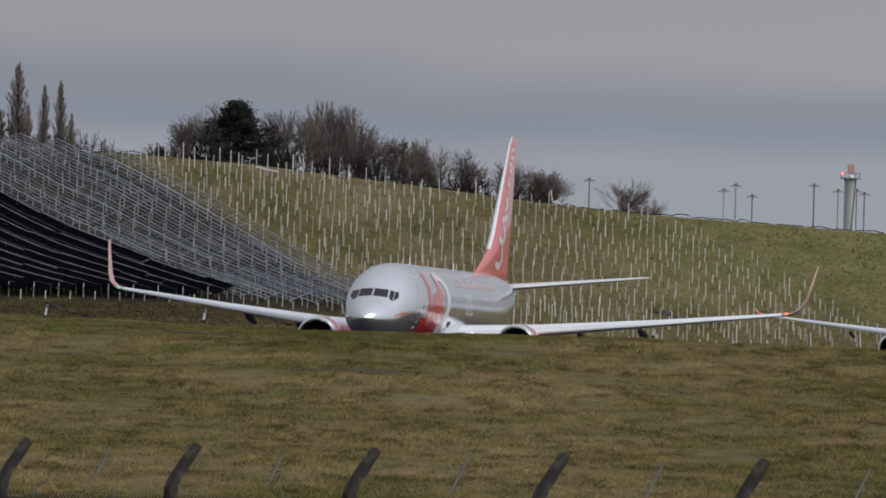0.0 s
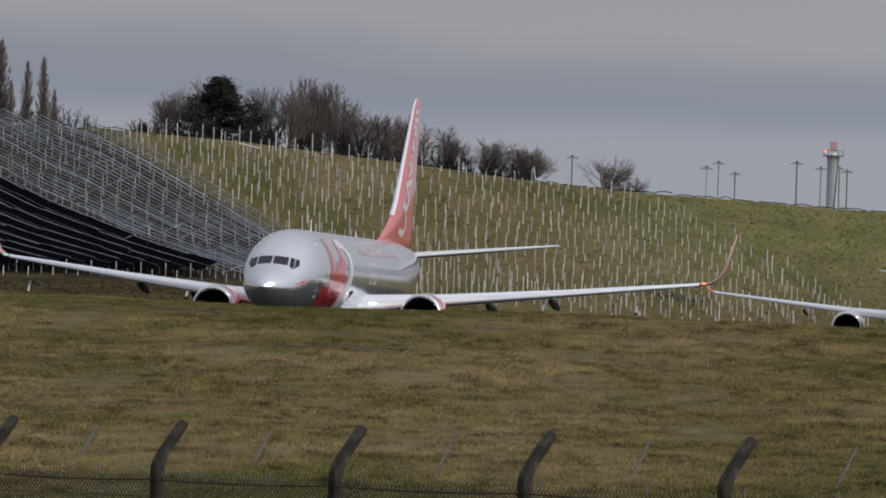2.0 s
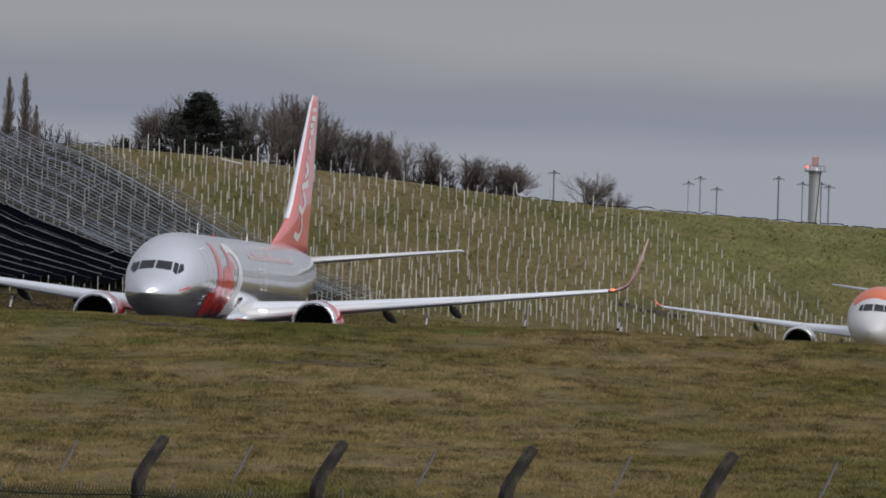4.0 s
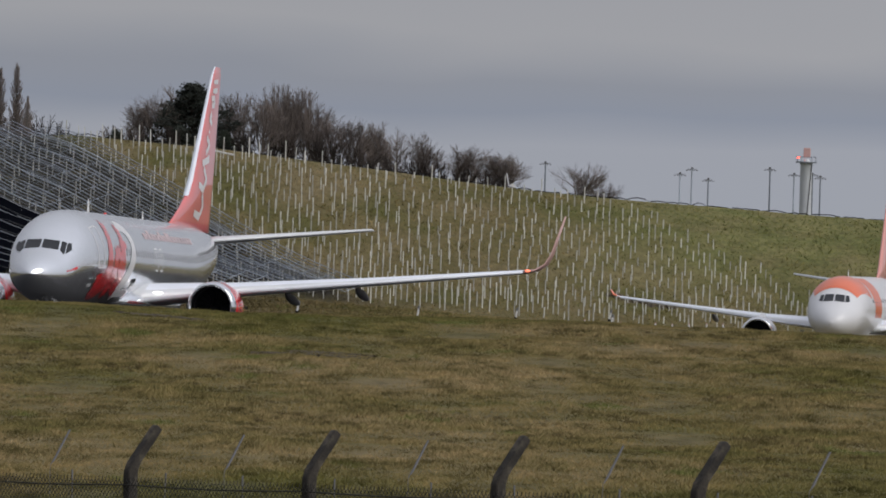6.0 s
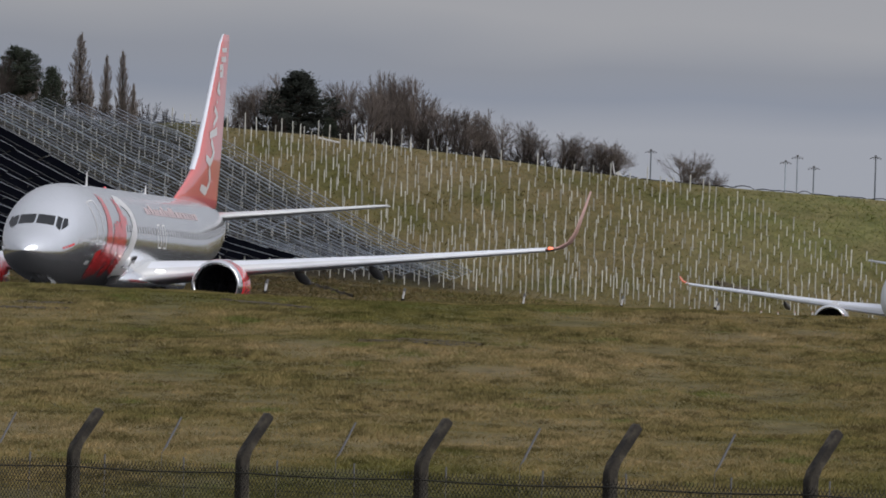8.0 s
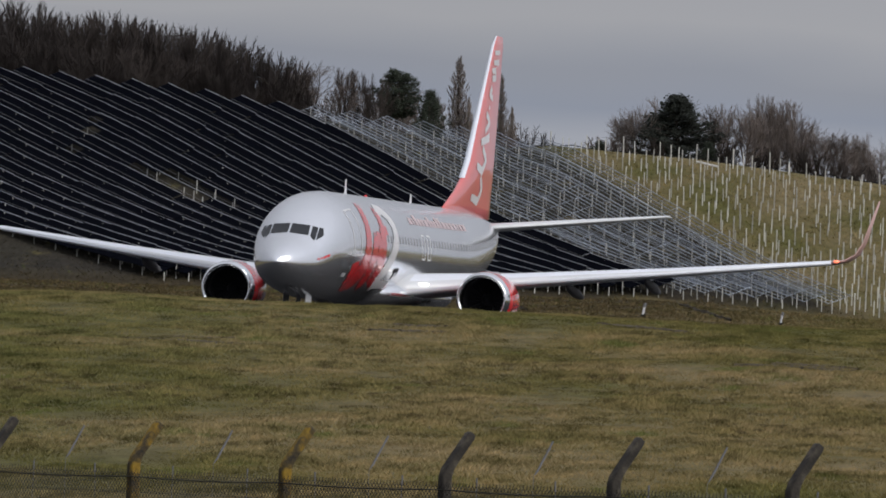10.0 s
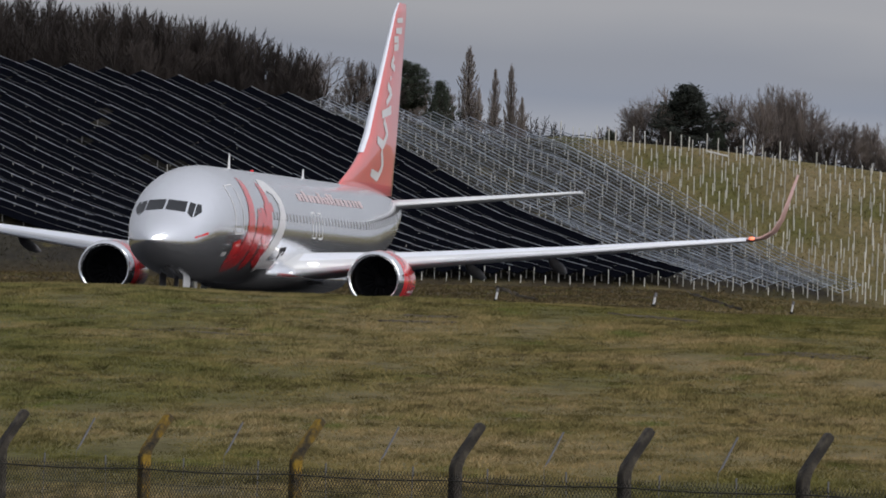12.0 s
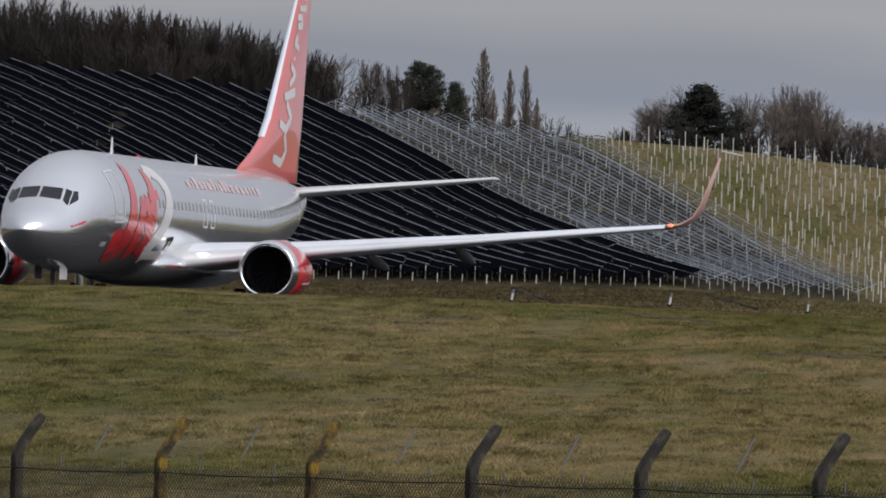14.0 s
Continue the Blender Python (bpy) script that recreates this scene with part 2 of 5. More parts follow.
def varied(mat, lo, hi):
    """Each piece of this material a little lighter or darker than the next."""
    n, l = mat.node_tree.nodes, mat.node_tree.links
    p = n["Principled BSDF"]
    src = p.inputs["Base Color"].links[0].from_socket
    info, k, x = n.new("ShaderNodeObjectInfo"), n.new("ShaderNodeMapRange"), n.new("ShaderNodeVectorMath")
    k.inputs["To Min"].default_value, k.inputs["To Max"].default_value = lo, hi
    x.operation = "SCALE"
    l.new(info.outputs["Random"], k.inputs["Value"])
    l.new(src, x.inputs[0])
    l.new(k.outputs["Result"], x.inputs["Scale"])
    l.new(x.outputs["Vector"], p.inputs["Base Color"])
    return mat


GLASS_DARK = worn("cockpit_glass", (0.012, 0.014, 0.018), 0.06, 0, 1.0, 0.3, 0.1)
RUBBER = worn("tyre_rubber", (0.025, 0.025, 0.025), 0.85, 0, 0.4, 0.03, 0.2)
GALV = varied(worn("galvanised_steel", (0.30, 0.335, 0.39), 0.5, 0.3, 0.8, 0.06, 0.25), 0.45, 1.6)
POST_PALE = varied(worn("pale_galvanised_post", (0.64, 0.63, 0.58), 0.55, 0.0, 0.9, 0.1, 0.30), 0.6, 1.15)
PANEL_BACK = worn("solar_panel_cells", (0.003, 0.0035, 0.006), 0.88, 0.0, 1.0, 0.15, 0.3)
PANEL_BACK.node_tree.nodes["Principled BSDF"].inputs["Specular IOR Level"].default_value = 0.004
ALU = worn("aluminium_frame", (0.62, 0.64, 0.68), 0.4, 0.8, 0.6, 0.05, 0.12)
WIRE = worn("weathered_wire", (0.034, 0.032, 0.030), 0.7, 0.4, 0.5, 0.02, 0.3)
SOIL = worn("bare_brown_soil", (0.066, 0.050, 0.027), 0.95, 0, 1.2, 0.12, 0.35, 0, 0.5)
BARK = bark("winter_bark", (0.085, 0.068, 0.058))
TWIG = bark("bare_twigs", (0.140, 0.115, 0.104))
THICKET = bark("dark_thicket_twigs", (0.034, 0.026, 0.023))
PALE_TWIG = bark("pale_poplar_twigs", (0.23, 0.195, 0.175))
EVERGREEN = bark("evergreen_leaves", (0.012, 0.016, 0.011))
PINE = bark("pine_needles", (0.022, 0.030, 0.018))


def concrete_post():
    m = Mat("lichen_concrete", (0.2, 0.19, 0.17), 0.9)
    a, b = m.noise(0.2, 5.0), m.noise(0.06, 4.0)
    c = m.ramp(a, ((0.35, (0.012, 0.010, 0.009)), (0.52, (0.040, 0.034, 0.027)), (0.70, (0.13, 0.11, 0.085))))
    d = m.ramp(b, ((0.3, (0.6,) * 3), (0.7, (1.1,) * 3)))
    m.color(m.mix(1.0, c, d, "MULTIPLY"))
    m.bump(b, 0.6, 0.02)
    return m.m


def lichen_post():
    m = Mat("yellow_lichen_concrete", (0.2, 0.17, 0.08), 0.9)
    a, b = m.noise(0.17, 5.0, 0.65), m.noise(0.05, 4.0)
    c = m.ramp(a, ((0.36, (0.018, 0.015, 0.011)), (0.47, (0.085, 0.060, 0.020)), (0.60, (0.26, 0.16, 0.014))))
    d = m.ramp(b, ((0.3, (0.6,) * 3), (0.7, (1.1,) * 3)))
    m.color(m.mix(1.0, c, d, "MULTIPLY"))
    m.bump(b, 0.6, 0.02)
    return m.m


def lamp_glow(name, col, k):
    m = Mat(name, col, 0.3)
    m.p.inputs["Emission Color"].default_value = (*col, 1)
    m.p.inputs["Emission Strength"].default_value = k
    return m.m


CONCRETE = concrete_post()
LICHEN = lichen_post()
RED_GLOW = lamp_glow("red_lamp", (1.0, 0.08, 0.05), 6.0)
WHITE_GLOW = lamp_glow("white_lamp", (1.0, 0.97, 0.9), 3.0)
WARM_GLOW = lamp_glow("warm_lamp", (1.0, 0.22, 0.12), 1.6)
GREEN_GLOW = lamp_glow("green_lamp", (0.25, 0.8, 0.5), 0.6)


# ---- mesh helpers ----
def mesh_of(name, verts, faces, material, smooth=False):
    me = bpy.data.meshes.new(name)
    me.from_pydata([tuple(v) for v in verts], [], [tuple(f) for f in faces])
    me.materials.append(material)
    if smooth:
        me.polygons.foreach_set("use_smooth", [True] * len(me.polygons))
    me.update()
    return me


def part(name, bm, material, parent=None, label="", smooth=False):
    """One mesh object from a bmesh, a ready mesh or (verts, faces), under a thing or part."""
    if isinstance(bm, tuple):
        me = mesh_of(name, bm[0], bm[1], material, smooth)
    elif isinstance(bm, bpy.types.Mesh):
        me = bm
    else:
        bmesh.ops.recalc_face_normals(bm, faces=bm.faces)
        me = bpy.data.meshes.new(name)
        bm.to_mesh(me)
        bm.free()
        me.materials.append(material)
        if smooth:
            me.polygons.foreach_set("use_smooth", [True] * len(me.polygons))
    ob = new(name, me)
    ob.parent = parent
    return tagged(ob, label)


def ring_loft(rings, close_ends=True):
    """Verts and faces through rings of equal length."""
    n = len(rings[0])
    verts = [v for r in rings for v in r]
    faces = []
    for i in range(len(rings) - 1):
        for j in range(n):
            k = (j + 1) % n
            faces.append((i * n + j, i * n + k, (i + 1) * n + k, (i + 1) * n + j))
    if close_ends:
        faces.append(tuple(range(n - 1, -1, -1)))
        faces.append(tuple((len(rings) - 1) * n + j for j in range(n)))
    return verts, faces


def fix(vf):
    """A bmesh with outward normals from verts and faces."""
    bm = bmesh.new()
    vs = [bm.verts.new(v) for v in vf[0]]
    for f in vf[1]:
        bm.faces.new([vs[i] for i in f])
    bmesh.ops.recalc_face_normals(bm, faces=bm.faces)
    return bm


def tube(points, radii, sides=8):
    """A tapered round bar through points."""
    rings = []
    pts = [Vector(p) for p in points]
    for i, p in enumerate(pts):
        d = (pts[min(i + 1, len(pts) - 1)] - pts[max(i - 1, 0)]).normalized()
        a = d.orthogonal().normalized()
        b = d.cross(a)
        r = radii[i] if isinstance(radii, (list, tuple)) else radii
        rings.append([p + r * (math.cos(2 * math.pi * j / sides) * a + math.sin(2 * math.pi * j / sides) * b) for j in range(sides)])
    return ring_loft(rings)


def box(cx, cy, cz, sx, sy, sz, bevel=0.0):
    bm = bmesh.new()
    bmesh.ops.create_cube(bm, size=1, matrix=Matrix.Translation((cx, cy, cz)) @ Matrix.Diagonal((sx, sy, sz, 1)))
    if bevel:
        bmesh.ops.bevel(bm, geom=bm.edges[:], offset=bevel, segments=1, affect="EDGES")
    return bm


def interp(x, table):
    xs = [a for a, _ in table]
    ys = [b for _, b in table]
    return float(np.interp(x, xs, ys))


# ---- the ground: one sheet from under the camera to the horizon ----
HILL_TOP = ((-320, 26.0), (-130, 27.4), (-92, 25.3), (-78, 24.0), (-63.6, 22.3), (-50, 20.8), (-40, 19.6), (-36, 20.0), (-22, 19.1), (-5, 17.4), (12, 15.6), (26, 14.8), (44, 13.9), (120, 10.0), (320, 4.0))
HILL_FOOT = ((-320, 4.6), (-85, 4.4), (-58, 4.3), (-23, 4.4), (-6, 3.5), (6, 2.8), (17, 2.2), (32, 2.1), (320, 1.0))
PROFILE = ((-3000, -2.0), (0, -3.3), (60, -3.4), (100, -3.25), (132, -2.55), (170, -1.45), (210, -0.05), (232, 0.72), (240, 0.80), (246, 0.77))
FOOT_Y, TOP_Y = 830.0, 900.0


def taxi_height(y):
    return -0.66 + 0.0077 * (420.8 - y)


def ground_height(x, y):
    """World height of the ground."""
    if y <= 246:
        z = interp(y, PROFILE)
        if y > 150:
            z += (y - 150) / 96 * (-0.0118 * (x + 10) if x < -10 else -0.0105 * (x + 10))
    elif y <= 480:
        k = min(1.0, (y - 246) / 14)
        edge = 0.77 + (-0.0118 * (x + 10) if x < -10 else -0.0105 * (x + 10))
        z = (1 - k) * edge + k * (taxi_height(y) - 0.03)
    elif y <= FOOT_Y:
        k = (y - 480) / (FOOT_Y - 480)
        z = (1 - k) * (taxi_height(480) - 0.03) + k * interp(x, HILL_FOOT) - 0.40 * math.sin(k * math.pi)
    elif y <= TOP_Y:
        k = (y - FOOT_Y) / (TOP_Y - FOOT_Y)
        k = k + 0.10 * math.sin(2 * math.pi * k) * -0.35
        z = (1 - k) * interp(x, HILL_FOOT) + k * interp(x, HILL_TOP)
    else:
        k = min(1.0, (y - TOP_Y) / 700)
        z = interp(x, HILL_TOP) * (1 - k) + 2.0 * k
    return z + EYE


def ground():
    xs = sorted({*np.linspace(-3500, -300, 9), *np.linspace(-300, -130, 12), *np.linspace(-130, 90, 111), *np.linspace(90, 300, 12), *np.linspace(300, 3500, 9)})
    ys = sorted({*np.linspace(-2500, 0, 8), *np.linspace(0, 120, 13), *np.linspace(120, 300, 91), *np.linspace(300, 480, 31), 246, 248, 250, 253, 256, 260, *np.linspace(480, 820, 35), *np.linspace(820, 910, 46), *np.linspace(910, 1700, 12), *np.linspace(1700, 4600, 6)})
    verts = []
    for y in ys:
        for x in xs:
            wob = 0.10 * noise.noise((x * 0.12, y * 0.05, 0)) + 0.05 * noise.noise((x * 0.5, y * 0.2, 7))
            verts.append((x, y, ground_height(x, y) + (wob if 110 < y < 250 or y > 480 else 0)))
    n = len(xs)
    faces = [(j * n + i, j * n + i + 1, (j + 1) * n + i + 1, (j + 1) * n + i) for j in range(len(ys) - 1) for i in range(n - 1)]
    return tagged(part("ground", (verts, faces), GRASS, None, "rough winter grass field rising to a hillside", True), category="ground", kind="structure")


ground()


# ---- taxiway ----
def taxiway():
    verts, faces = [], []
    pts = [(-27.2 + (y - 296) * 0.172, y) for y in range(261, 480, 7)]
    for x, y in pts:
        for s in (-22.0, 22.0):
            verts.append((x + s, y, taxi_height(y) + EYE + 0.0))
    for i in range(len(pts) - 1):
        faces.append((2 * i, 2 * i + 1, 2 * i + 3, 2 * i + 2))
    tagged(part("taxiway", (verts, faces), TARMAC, None, "grey asphalt taxiway behind the grass rise"), category="taxiway", kind="structure")


taxiway()


# ---- airliners: local x to the aircraft's left, y aft from the nose, z up from the tarmac ----
def smooth_interp(x, table):
    """Monotone cubic through a table."""
    for (x0, y0), (x1, y1) in zip(table, table[1:]):
        if x <= x1 or (x1, y1) == table[-1]:
            i = table.index((x0, y0))
            s = (y1 - y0) / (x1 - x0)
            p = (y0 - table[i - 1][1]) / (x0 - table[i - 1][0]) if i else s
            q = (table[i + 2][1] - y1) / (table[i + 2][0] - x1) if i + 2 < len(table) else s
            m0 = 0 if p * s <= 0 else 2 * p * s / (p + s)
            m1 = 0 if q * s <= 0 else 2 * q * s / (q + s)
            u = min(1.0, max(0.0, (x - x0) / (x1 - x0)))
            h = x1 - x0
            return (2 * u**3 - 3 * u**2 + 1) * y0 + (u**3 - 2 * u**2 + u) * h * m0 + (3 * u**2 - 2 * u**3) * y1 + (u**3 - u**2) * h * m1


class Body:
    """A fuselage given by crown, keel and half-width along its length."""

    def __init__(self, crown, keel, width):
        self.crown, self.keel, self.width, self.end = crown, keel, width, crown[-1][0]

    def at(self, y, ang, off=0.0):
        """The skin at station y; ang 0 at the crown, positive to the aircraft's left, degrees."""
        y = max(0.0, y)
        # the shoulders of the nose open up quickly behind the tip
        t, b, w = (smooth_interp(y, c) for c in (self.crown, self.keel, self.width))
        mid = b + (t - b) * 0.50
        a = radians(ang)
        return Vector(((w + off) * math.sin(a), y, mid + ((t - mid) + off) * math.cos(a) if abs(ang) <= 90 else mid + ((mid - b) + off) * math.cos(a)))

    def face(self, x, z, off=0.0):
        """The point of the nose skin that shows at (x, z) from ahead."""
        lo, hi = 0.0, 8.0
        for _ in range(40):
            y = (lo + hi) / 2
            t, b, w = (smooth_interp(y, c) for c in (self.crown, self.keel, self.width))
            mid = (t + b) / 2
            if (x / w) ** 2 + ((z - mid) / (t - mid)) ** 2 > 1:
                lo = y
            else:
                hi = y
        k = math.sqrt(0.5)
        return Vector((x + off * (0.3 if abs(x) < 0.85 else 0.8) * (1 if x > 0 else -1), hi - off * k, z + off * k))

    def pane(self, corners, n=6, off=0.02):
        """A thin pane between four (x, z) corners on the nose."""
        verts, faces = [], []
        for i in range(n + 1):
            for j in range(n + 1):
                u, v = i / n, j / n
                x, z = ((1 - u) * ((1 - v) * Vector(corners[0]) + v * Vector(corners[3])) + u * ((1 - v) * Vector(corners[1]) + v * Vector(corners[2])))
                verts.append(self.face(x, z, off))
        for i in range(n):
            for j in range(n):
                k = i * (n + 1) + j
                faces.append((k, k + 1, k + n + 2, k + n + 1))
        return verts, faces

    def skin(self, stations, sides=48):
        return ring_loft([[self.at(y, 360 * j / sides - 180) for j in range(sides)] for y in stations])

    def patch(self, corners, n=6, m=6, off=0.012):
        """A thin raised patch between four (station, angle) corners."""
        verts, faces = [], []
        for i in range(n + 1):
            for j in range(m + 1):
                u, v = i / n, j / m
                y, a = ((1 - u) * ((1 - v) * Vector(corners[0]) + v * Vector(corners[3])) + u * ((1 - v) * Vector(corners[1]) + v * Vector(corners[2])))
                verts.append(self.at(y, a, off))
        for i in range(n):
            for j in range(m):
                k = i * (m + 1) + j
                faces.append((k, k + 1, k + m + 2, k + m + 1))
        return verts, faces

    def band(self, path, n=8):
        """A ribbon along a path of (station, angle, half-width in metres across)."""
        verts, faces = [], []
        for i, (y, a, w) in enumerate(path):
            p0, p1 = path[max(0, i - 1)], path[min(len(path) - 1, i + 1)]
            r = max(0.3, smooth_interp(y, self.width))
            dy, da = p1[0] - p0[0], radians(p1[1] - p0[1]) * r
            k = math.hypot(dy, da) or 1
            ny, na = -da / k, math.degrees(dy / k / r)
            cols = 9
            for q in range(cols):
                e = w * (1 - 2 * q / (cols - 1))
                verts.append(self.at(y + ny * e, a + na * e, 0.014))
            if i:
                k0 = cols * (i - 1)
                faces += [(k0 + q, k0 + q + 1, k0 + cols + q + 1, k0 + cols + q) for q in range(cols - 1)]
        return verts, faces


def airfoil(le, chord, thick, n=9, crest=0.55):
    """A closed section round the leading edge point le, chord along y."""
    x, y, z = le
    up, lo = [], []
    for i in range(n):
        u = 0.5 - 0.5 * math.cos(math.pi * i / (n - 1))
        t = thick * chord * (2.97 * math.sqrt(u) - 1.26 * u - 3.516 * u**2 + 2.843 * u**3 - 1.015 * u**4) * 0.5 * 2
        up.append(Vector((x, y + u * chord, z + t * crest)))
        lo.append(Vector((x, y + u * chord, z - t * (1 - crest))))
    return up + lo[-2:0:-1]


def wing_loft(sections):
    return ring_loft([airfoil((x, y, z - 0.22 * t * c), c, t, 9, 0.80) for x, y, z, c, t in sections])


def mirrored(vf):
    return [(-v[0], v[1], v[2]) for v in vf[0]], [tuple(reversed(f)) for f in vf[1]]


def side(vf, s):
    return vf if s > 0 else mirrored(vf)


def revolve(profile, cx, cz, sides=36, flat=0.0):
    """Rings of (y, r) about an axis along y; flat squashes the underside."""
    rings = []
    for y, r in profile:
        rings.append([Vector((cx + r * math.sin(2 * math.pi * j / sides), y, cz + r * math.cos(2 * math.pi * j / sides) * (1 - flat if math.cos(2 * math.pi * j / sides) < 0 else 1))) for j in range(sides)])
    return rings


def wheel(parent, x, y, r, w, name="wheel"):
    prof = [(-w / 2, r * 0.55), (-w / 2, r * 0.85), (-w * 0.36, r), (w * 0.36, r), (w / 2, r * 0.85), (w / 2, r * 0.55)]
    rings = [[Vector((x + dx, y + rr * math.cos(2 * math.pi * j / 24), r + rr * math.sin(2 * math.pi * j / 24))) for j in range(24)] for dx, rr in prof]
    tyre = part(name, fix(ring_loft(rings)), RUBBER, parent, "black rubber aircraft tyre", True)
    hub = [[Vector((x + dx, y + rr * math.cos(2 * math.pi * j / 16), r + rr * math.sin(2 * math.pi * j / 16))) for j in range(16)] for dx, rr in ((-w * 0.52, r * 0.2), (-w * 0.45, r * 0.56), (w * 0.45, r * 0.56), (w * 0.52, r * 0.2))]
    part("rim", fix(ring_loft(hub)), WING_GREY, tyre, "", True)
    return tyre


def airliner(name, spec):
    """The common anatomy of a twin-engined airliner."""
    root = new(name)
    b = spec["body"]
    L = b.end
    st = sorted({*np.round(np.linspace(0.0, 1.0, 13) ** 2 * 3.0, 3), *np.linspace(3, 8, 14), *np.linspace(8, L - 13, 12), *np.linspace(L - 13, L, 22)})
    fus = part("fuselage", fix(b.skin(st, 64)), spec["skin"], root, spec["skin_label"], True)
    # wings
    for s in (1, -1):
        w = part("wing", fix(side(wing_loft(spec["wing"]), s)), WING_GREY, root, "grey swept wing with bright leading edge", True)
        verts, faces = [], []
        for x, y, z, c, t in spec["wing"][1:]:
            for u in (0.16, 0.06, 0.0, -0.045, -0.11):
                a = abs(u)
                th = t * c * (2.97 * math.sqrt(a) - 1.26 * a - 3.516 * a**2 + 2.843 * a**3 - 1.015 * a**4)
                verts.append((x, y + a * c - (0.02 if u == 0 else 0.008), z - 0.22 * t * c + (0.80 * th + 0.012 if u > 0 else -0.20 * th - 0.012 if u < 0 else 0)))
        m = len(spec["wing"]) - 1
        for i in range(m - 1):
            for j in range(4):
                faces.append((5 * i + j, 5 * i + j + 1, 5 * i + j + 6, 5 * i + j + 5))
        part("slat", fix(side((verts, faces), s)), SLAT_PALE, w, "pale metal leading edge slat", True)
        if spec["winglet"]:
            part("winglet", fix(side(ring_loft([winglet_ring(*r) for r in spec["winglet"]]), s)), spec["winglet_skin"], w, spec["winglet_label"], True)
        lx, ly, lz = spec["tip_light"]
        bm = bmesh.new()
        bmesh.ops.create_uvsphere(bm, u_segments=10, v_segments=6, radius=0.075, matrix=Matrix.Translation((s * lx, ly, lz)) @ Matrix.Diagonal((1.5, 1.2, 0.8, 1)))
        part("navigation_light", bm, spec["light_left"] if s > 0 else spec["light_right"], w, "small glowing wing tip light", True)
        for x, y, z, c, t in spec["fairings"]:
            f = tube([(s * x, y - c * 0.6, z - 0.02), (s * x, y - c * 0.3, z - 0.16), (s * x, y + c * 0.1, z - 0.30), (s * x, y + c * 0.5, z - 0.42), (s * x, y + c * 0.75, z - 0.46)], [0.03, 0.16, 0.19, 0.12, 0.02], 10)
            part("flap_fairing", fix(f), DULL_STEEL, w, "dark grey flap track fairing", True)
        # engine
        ex, ey, ez, er, el = spec["engine"]
        outer = [(ey + 0.10, er * 0.97), (ey + 0.28, er * 1.02), (ey + el * 0.3, er * 1.07), (ey + el * 0.6, er * 1.02), (ey + el, er * 0.80)]
        cowl = part("engine_cowling", fix(ring_loft(revolve(outer, s * ex, ez, 40, 0.06), False)), spec["cowl"], root, spec["cowl_label"], True)
        lip = [(ey + 0.9, er * 0.80), (ey + 0.35, er * 0.80), (ey + 0.08, er * 0.84), (ey, er * 0.91), (ey + 0.05, er * 0.97), (ey + 0.26, er * 1.022), (ey + 0.42, er * 1.042)]
        part("inlet_lip", fix(ring_loft(revolve(lip, s * ex, ez, 40, 0.06), False)), BARE_METAL, cowl, "polished metal inlet ring", True)
        duct = [(ey + 0.5, er * 0.80), (ey + 1.3, er * 0.76), (ey + 1.32, 0.02)]
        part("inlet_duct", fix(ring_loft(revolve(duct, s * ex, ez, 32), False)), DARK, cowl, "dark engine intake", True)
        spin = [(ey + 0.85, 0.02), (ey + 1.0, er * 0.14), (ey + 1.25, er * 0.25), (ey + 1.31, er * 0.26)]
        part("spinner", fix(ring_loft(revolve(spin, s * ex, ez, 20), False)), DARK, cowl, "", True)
        for k in range(18):
            a = 2 * math.pi * k / 18
            fv = []
            for r, tw in ((er * 0.22, 0.10), (er * 0.76, 0.22)):
                for d in (-tw, tw):
                    fv.append((s * ex + r * math.sin(a + d * 0.6), ey + 1.18 + d * 0.3, ez + r * math.cos(a + d * 0.6)))
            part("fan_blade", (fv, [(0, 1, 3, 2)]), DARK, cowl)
        core = [(ey + el - 0.4, er * 0.62), (ey + el + 0.5, er * 0.52), (ey + el + 0.9, er * 0.44), (ey + el + 0.9, er * 0.2), (ey + el + 1.5, 0.04)]
        part("exhaust", fix(ring_loft(revolve(core, s * ex, ez, 24), False)), DARK, cowl, "dark exhaust nozzle", True)
        px = spec["pylon"]
        part("pylon", fix(side(ring_loft([[Vector((ex + dx, y, z)) for dx, z in ((-0.18, lo), (0.18, lo), (0.12, hi), (-0.12, hi))] for y, lo, hi in px]), s)), spec["skin"], cowl, "", False)
        if spec["cowl_mark"]:
            mk = spec["cowl_mark"]
            for z0, z1 in mk:
                verts, faces = [], []
                for i in range(9):
                    y = ey + el * (0.35 + 0.45 * i / 8)
                    r = er * float(np.interp(y, [p for p, _ in outer], [q for _, q in outer])) + 0.012
                    for z in (z0, z1):
                        verts.append((s * (ex + math.sqrt(max(0.01, r * r - z * z))), y, ez + z))
                    if i:
                        faces.append((2 * i - 2, 2 * i - 1, 2 * i + 1, 2 * i))
                part("cowling_stripe", (verts, faces), WHITE, cowl)
        # tailplane
        part("tailplane", fix(side(wing_loft(spec["stab"]), s)), WING_GREY, root, "grey horizontal tailplane", True)
        # main gear
        gx, gy = spec["gear"]
        leg = part("main_gear_leg", fix(tube([(s * gx, gy, 0.55), (s * (gx - 0.15), gy, 2.0)], 0.12, 10)), WING_GREY, root)
        for d in (-0.43, 0.43):
            wheel(leg, s * gx + d, gy, 0.56, 0.40)
        part("gear_door", box(s * (gx + 0.2), gy - 0.5, 1.25, 0.05, 0.9, 1.1, 0.01), spec["skin"], leg)
    # wing root fairing
    fr = spec["fairing"]
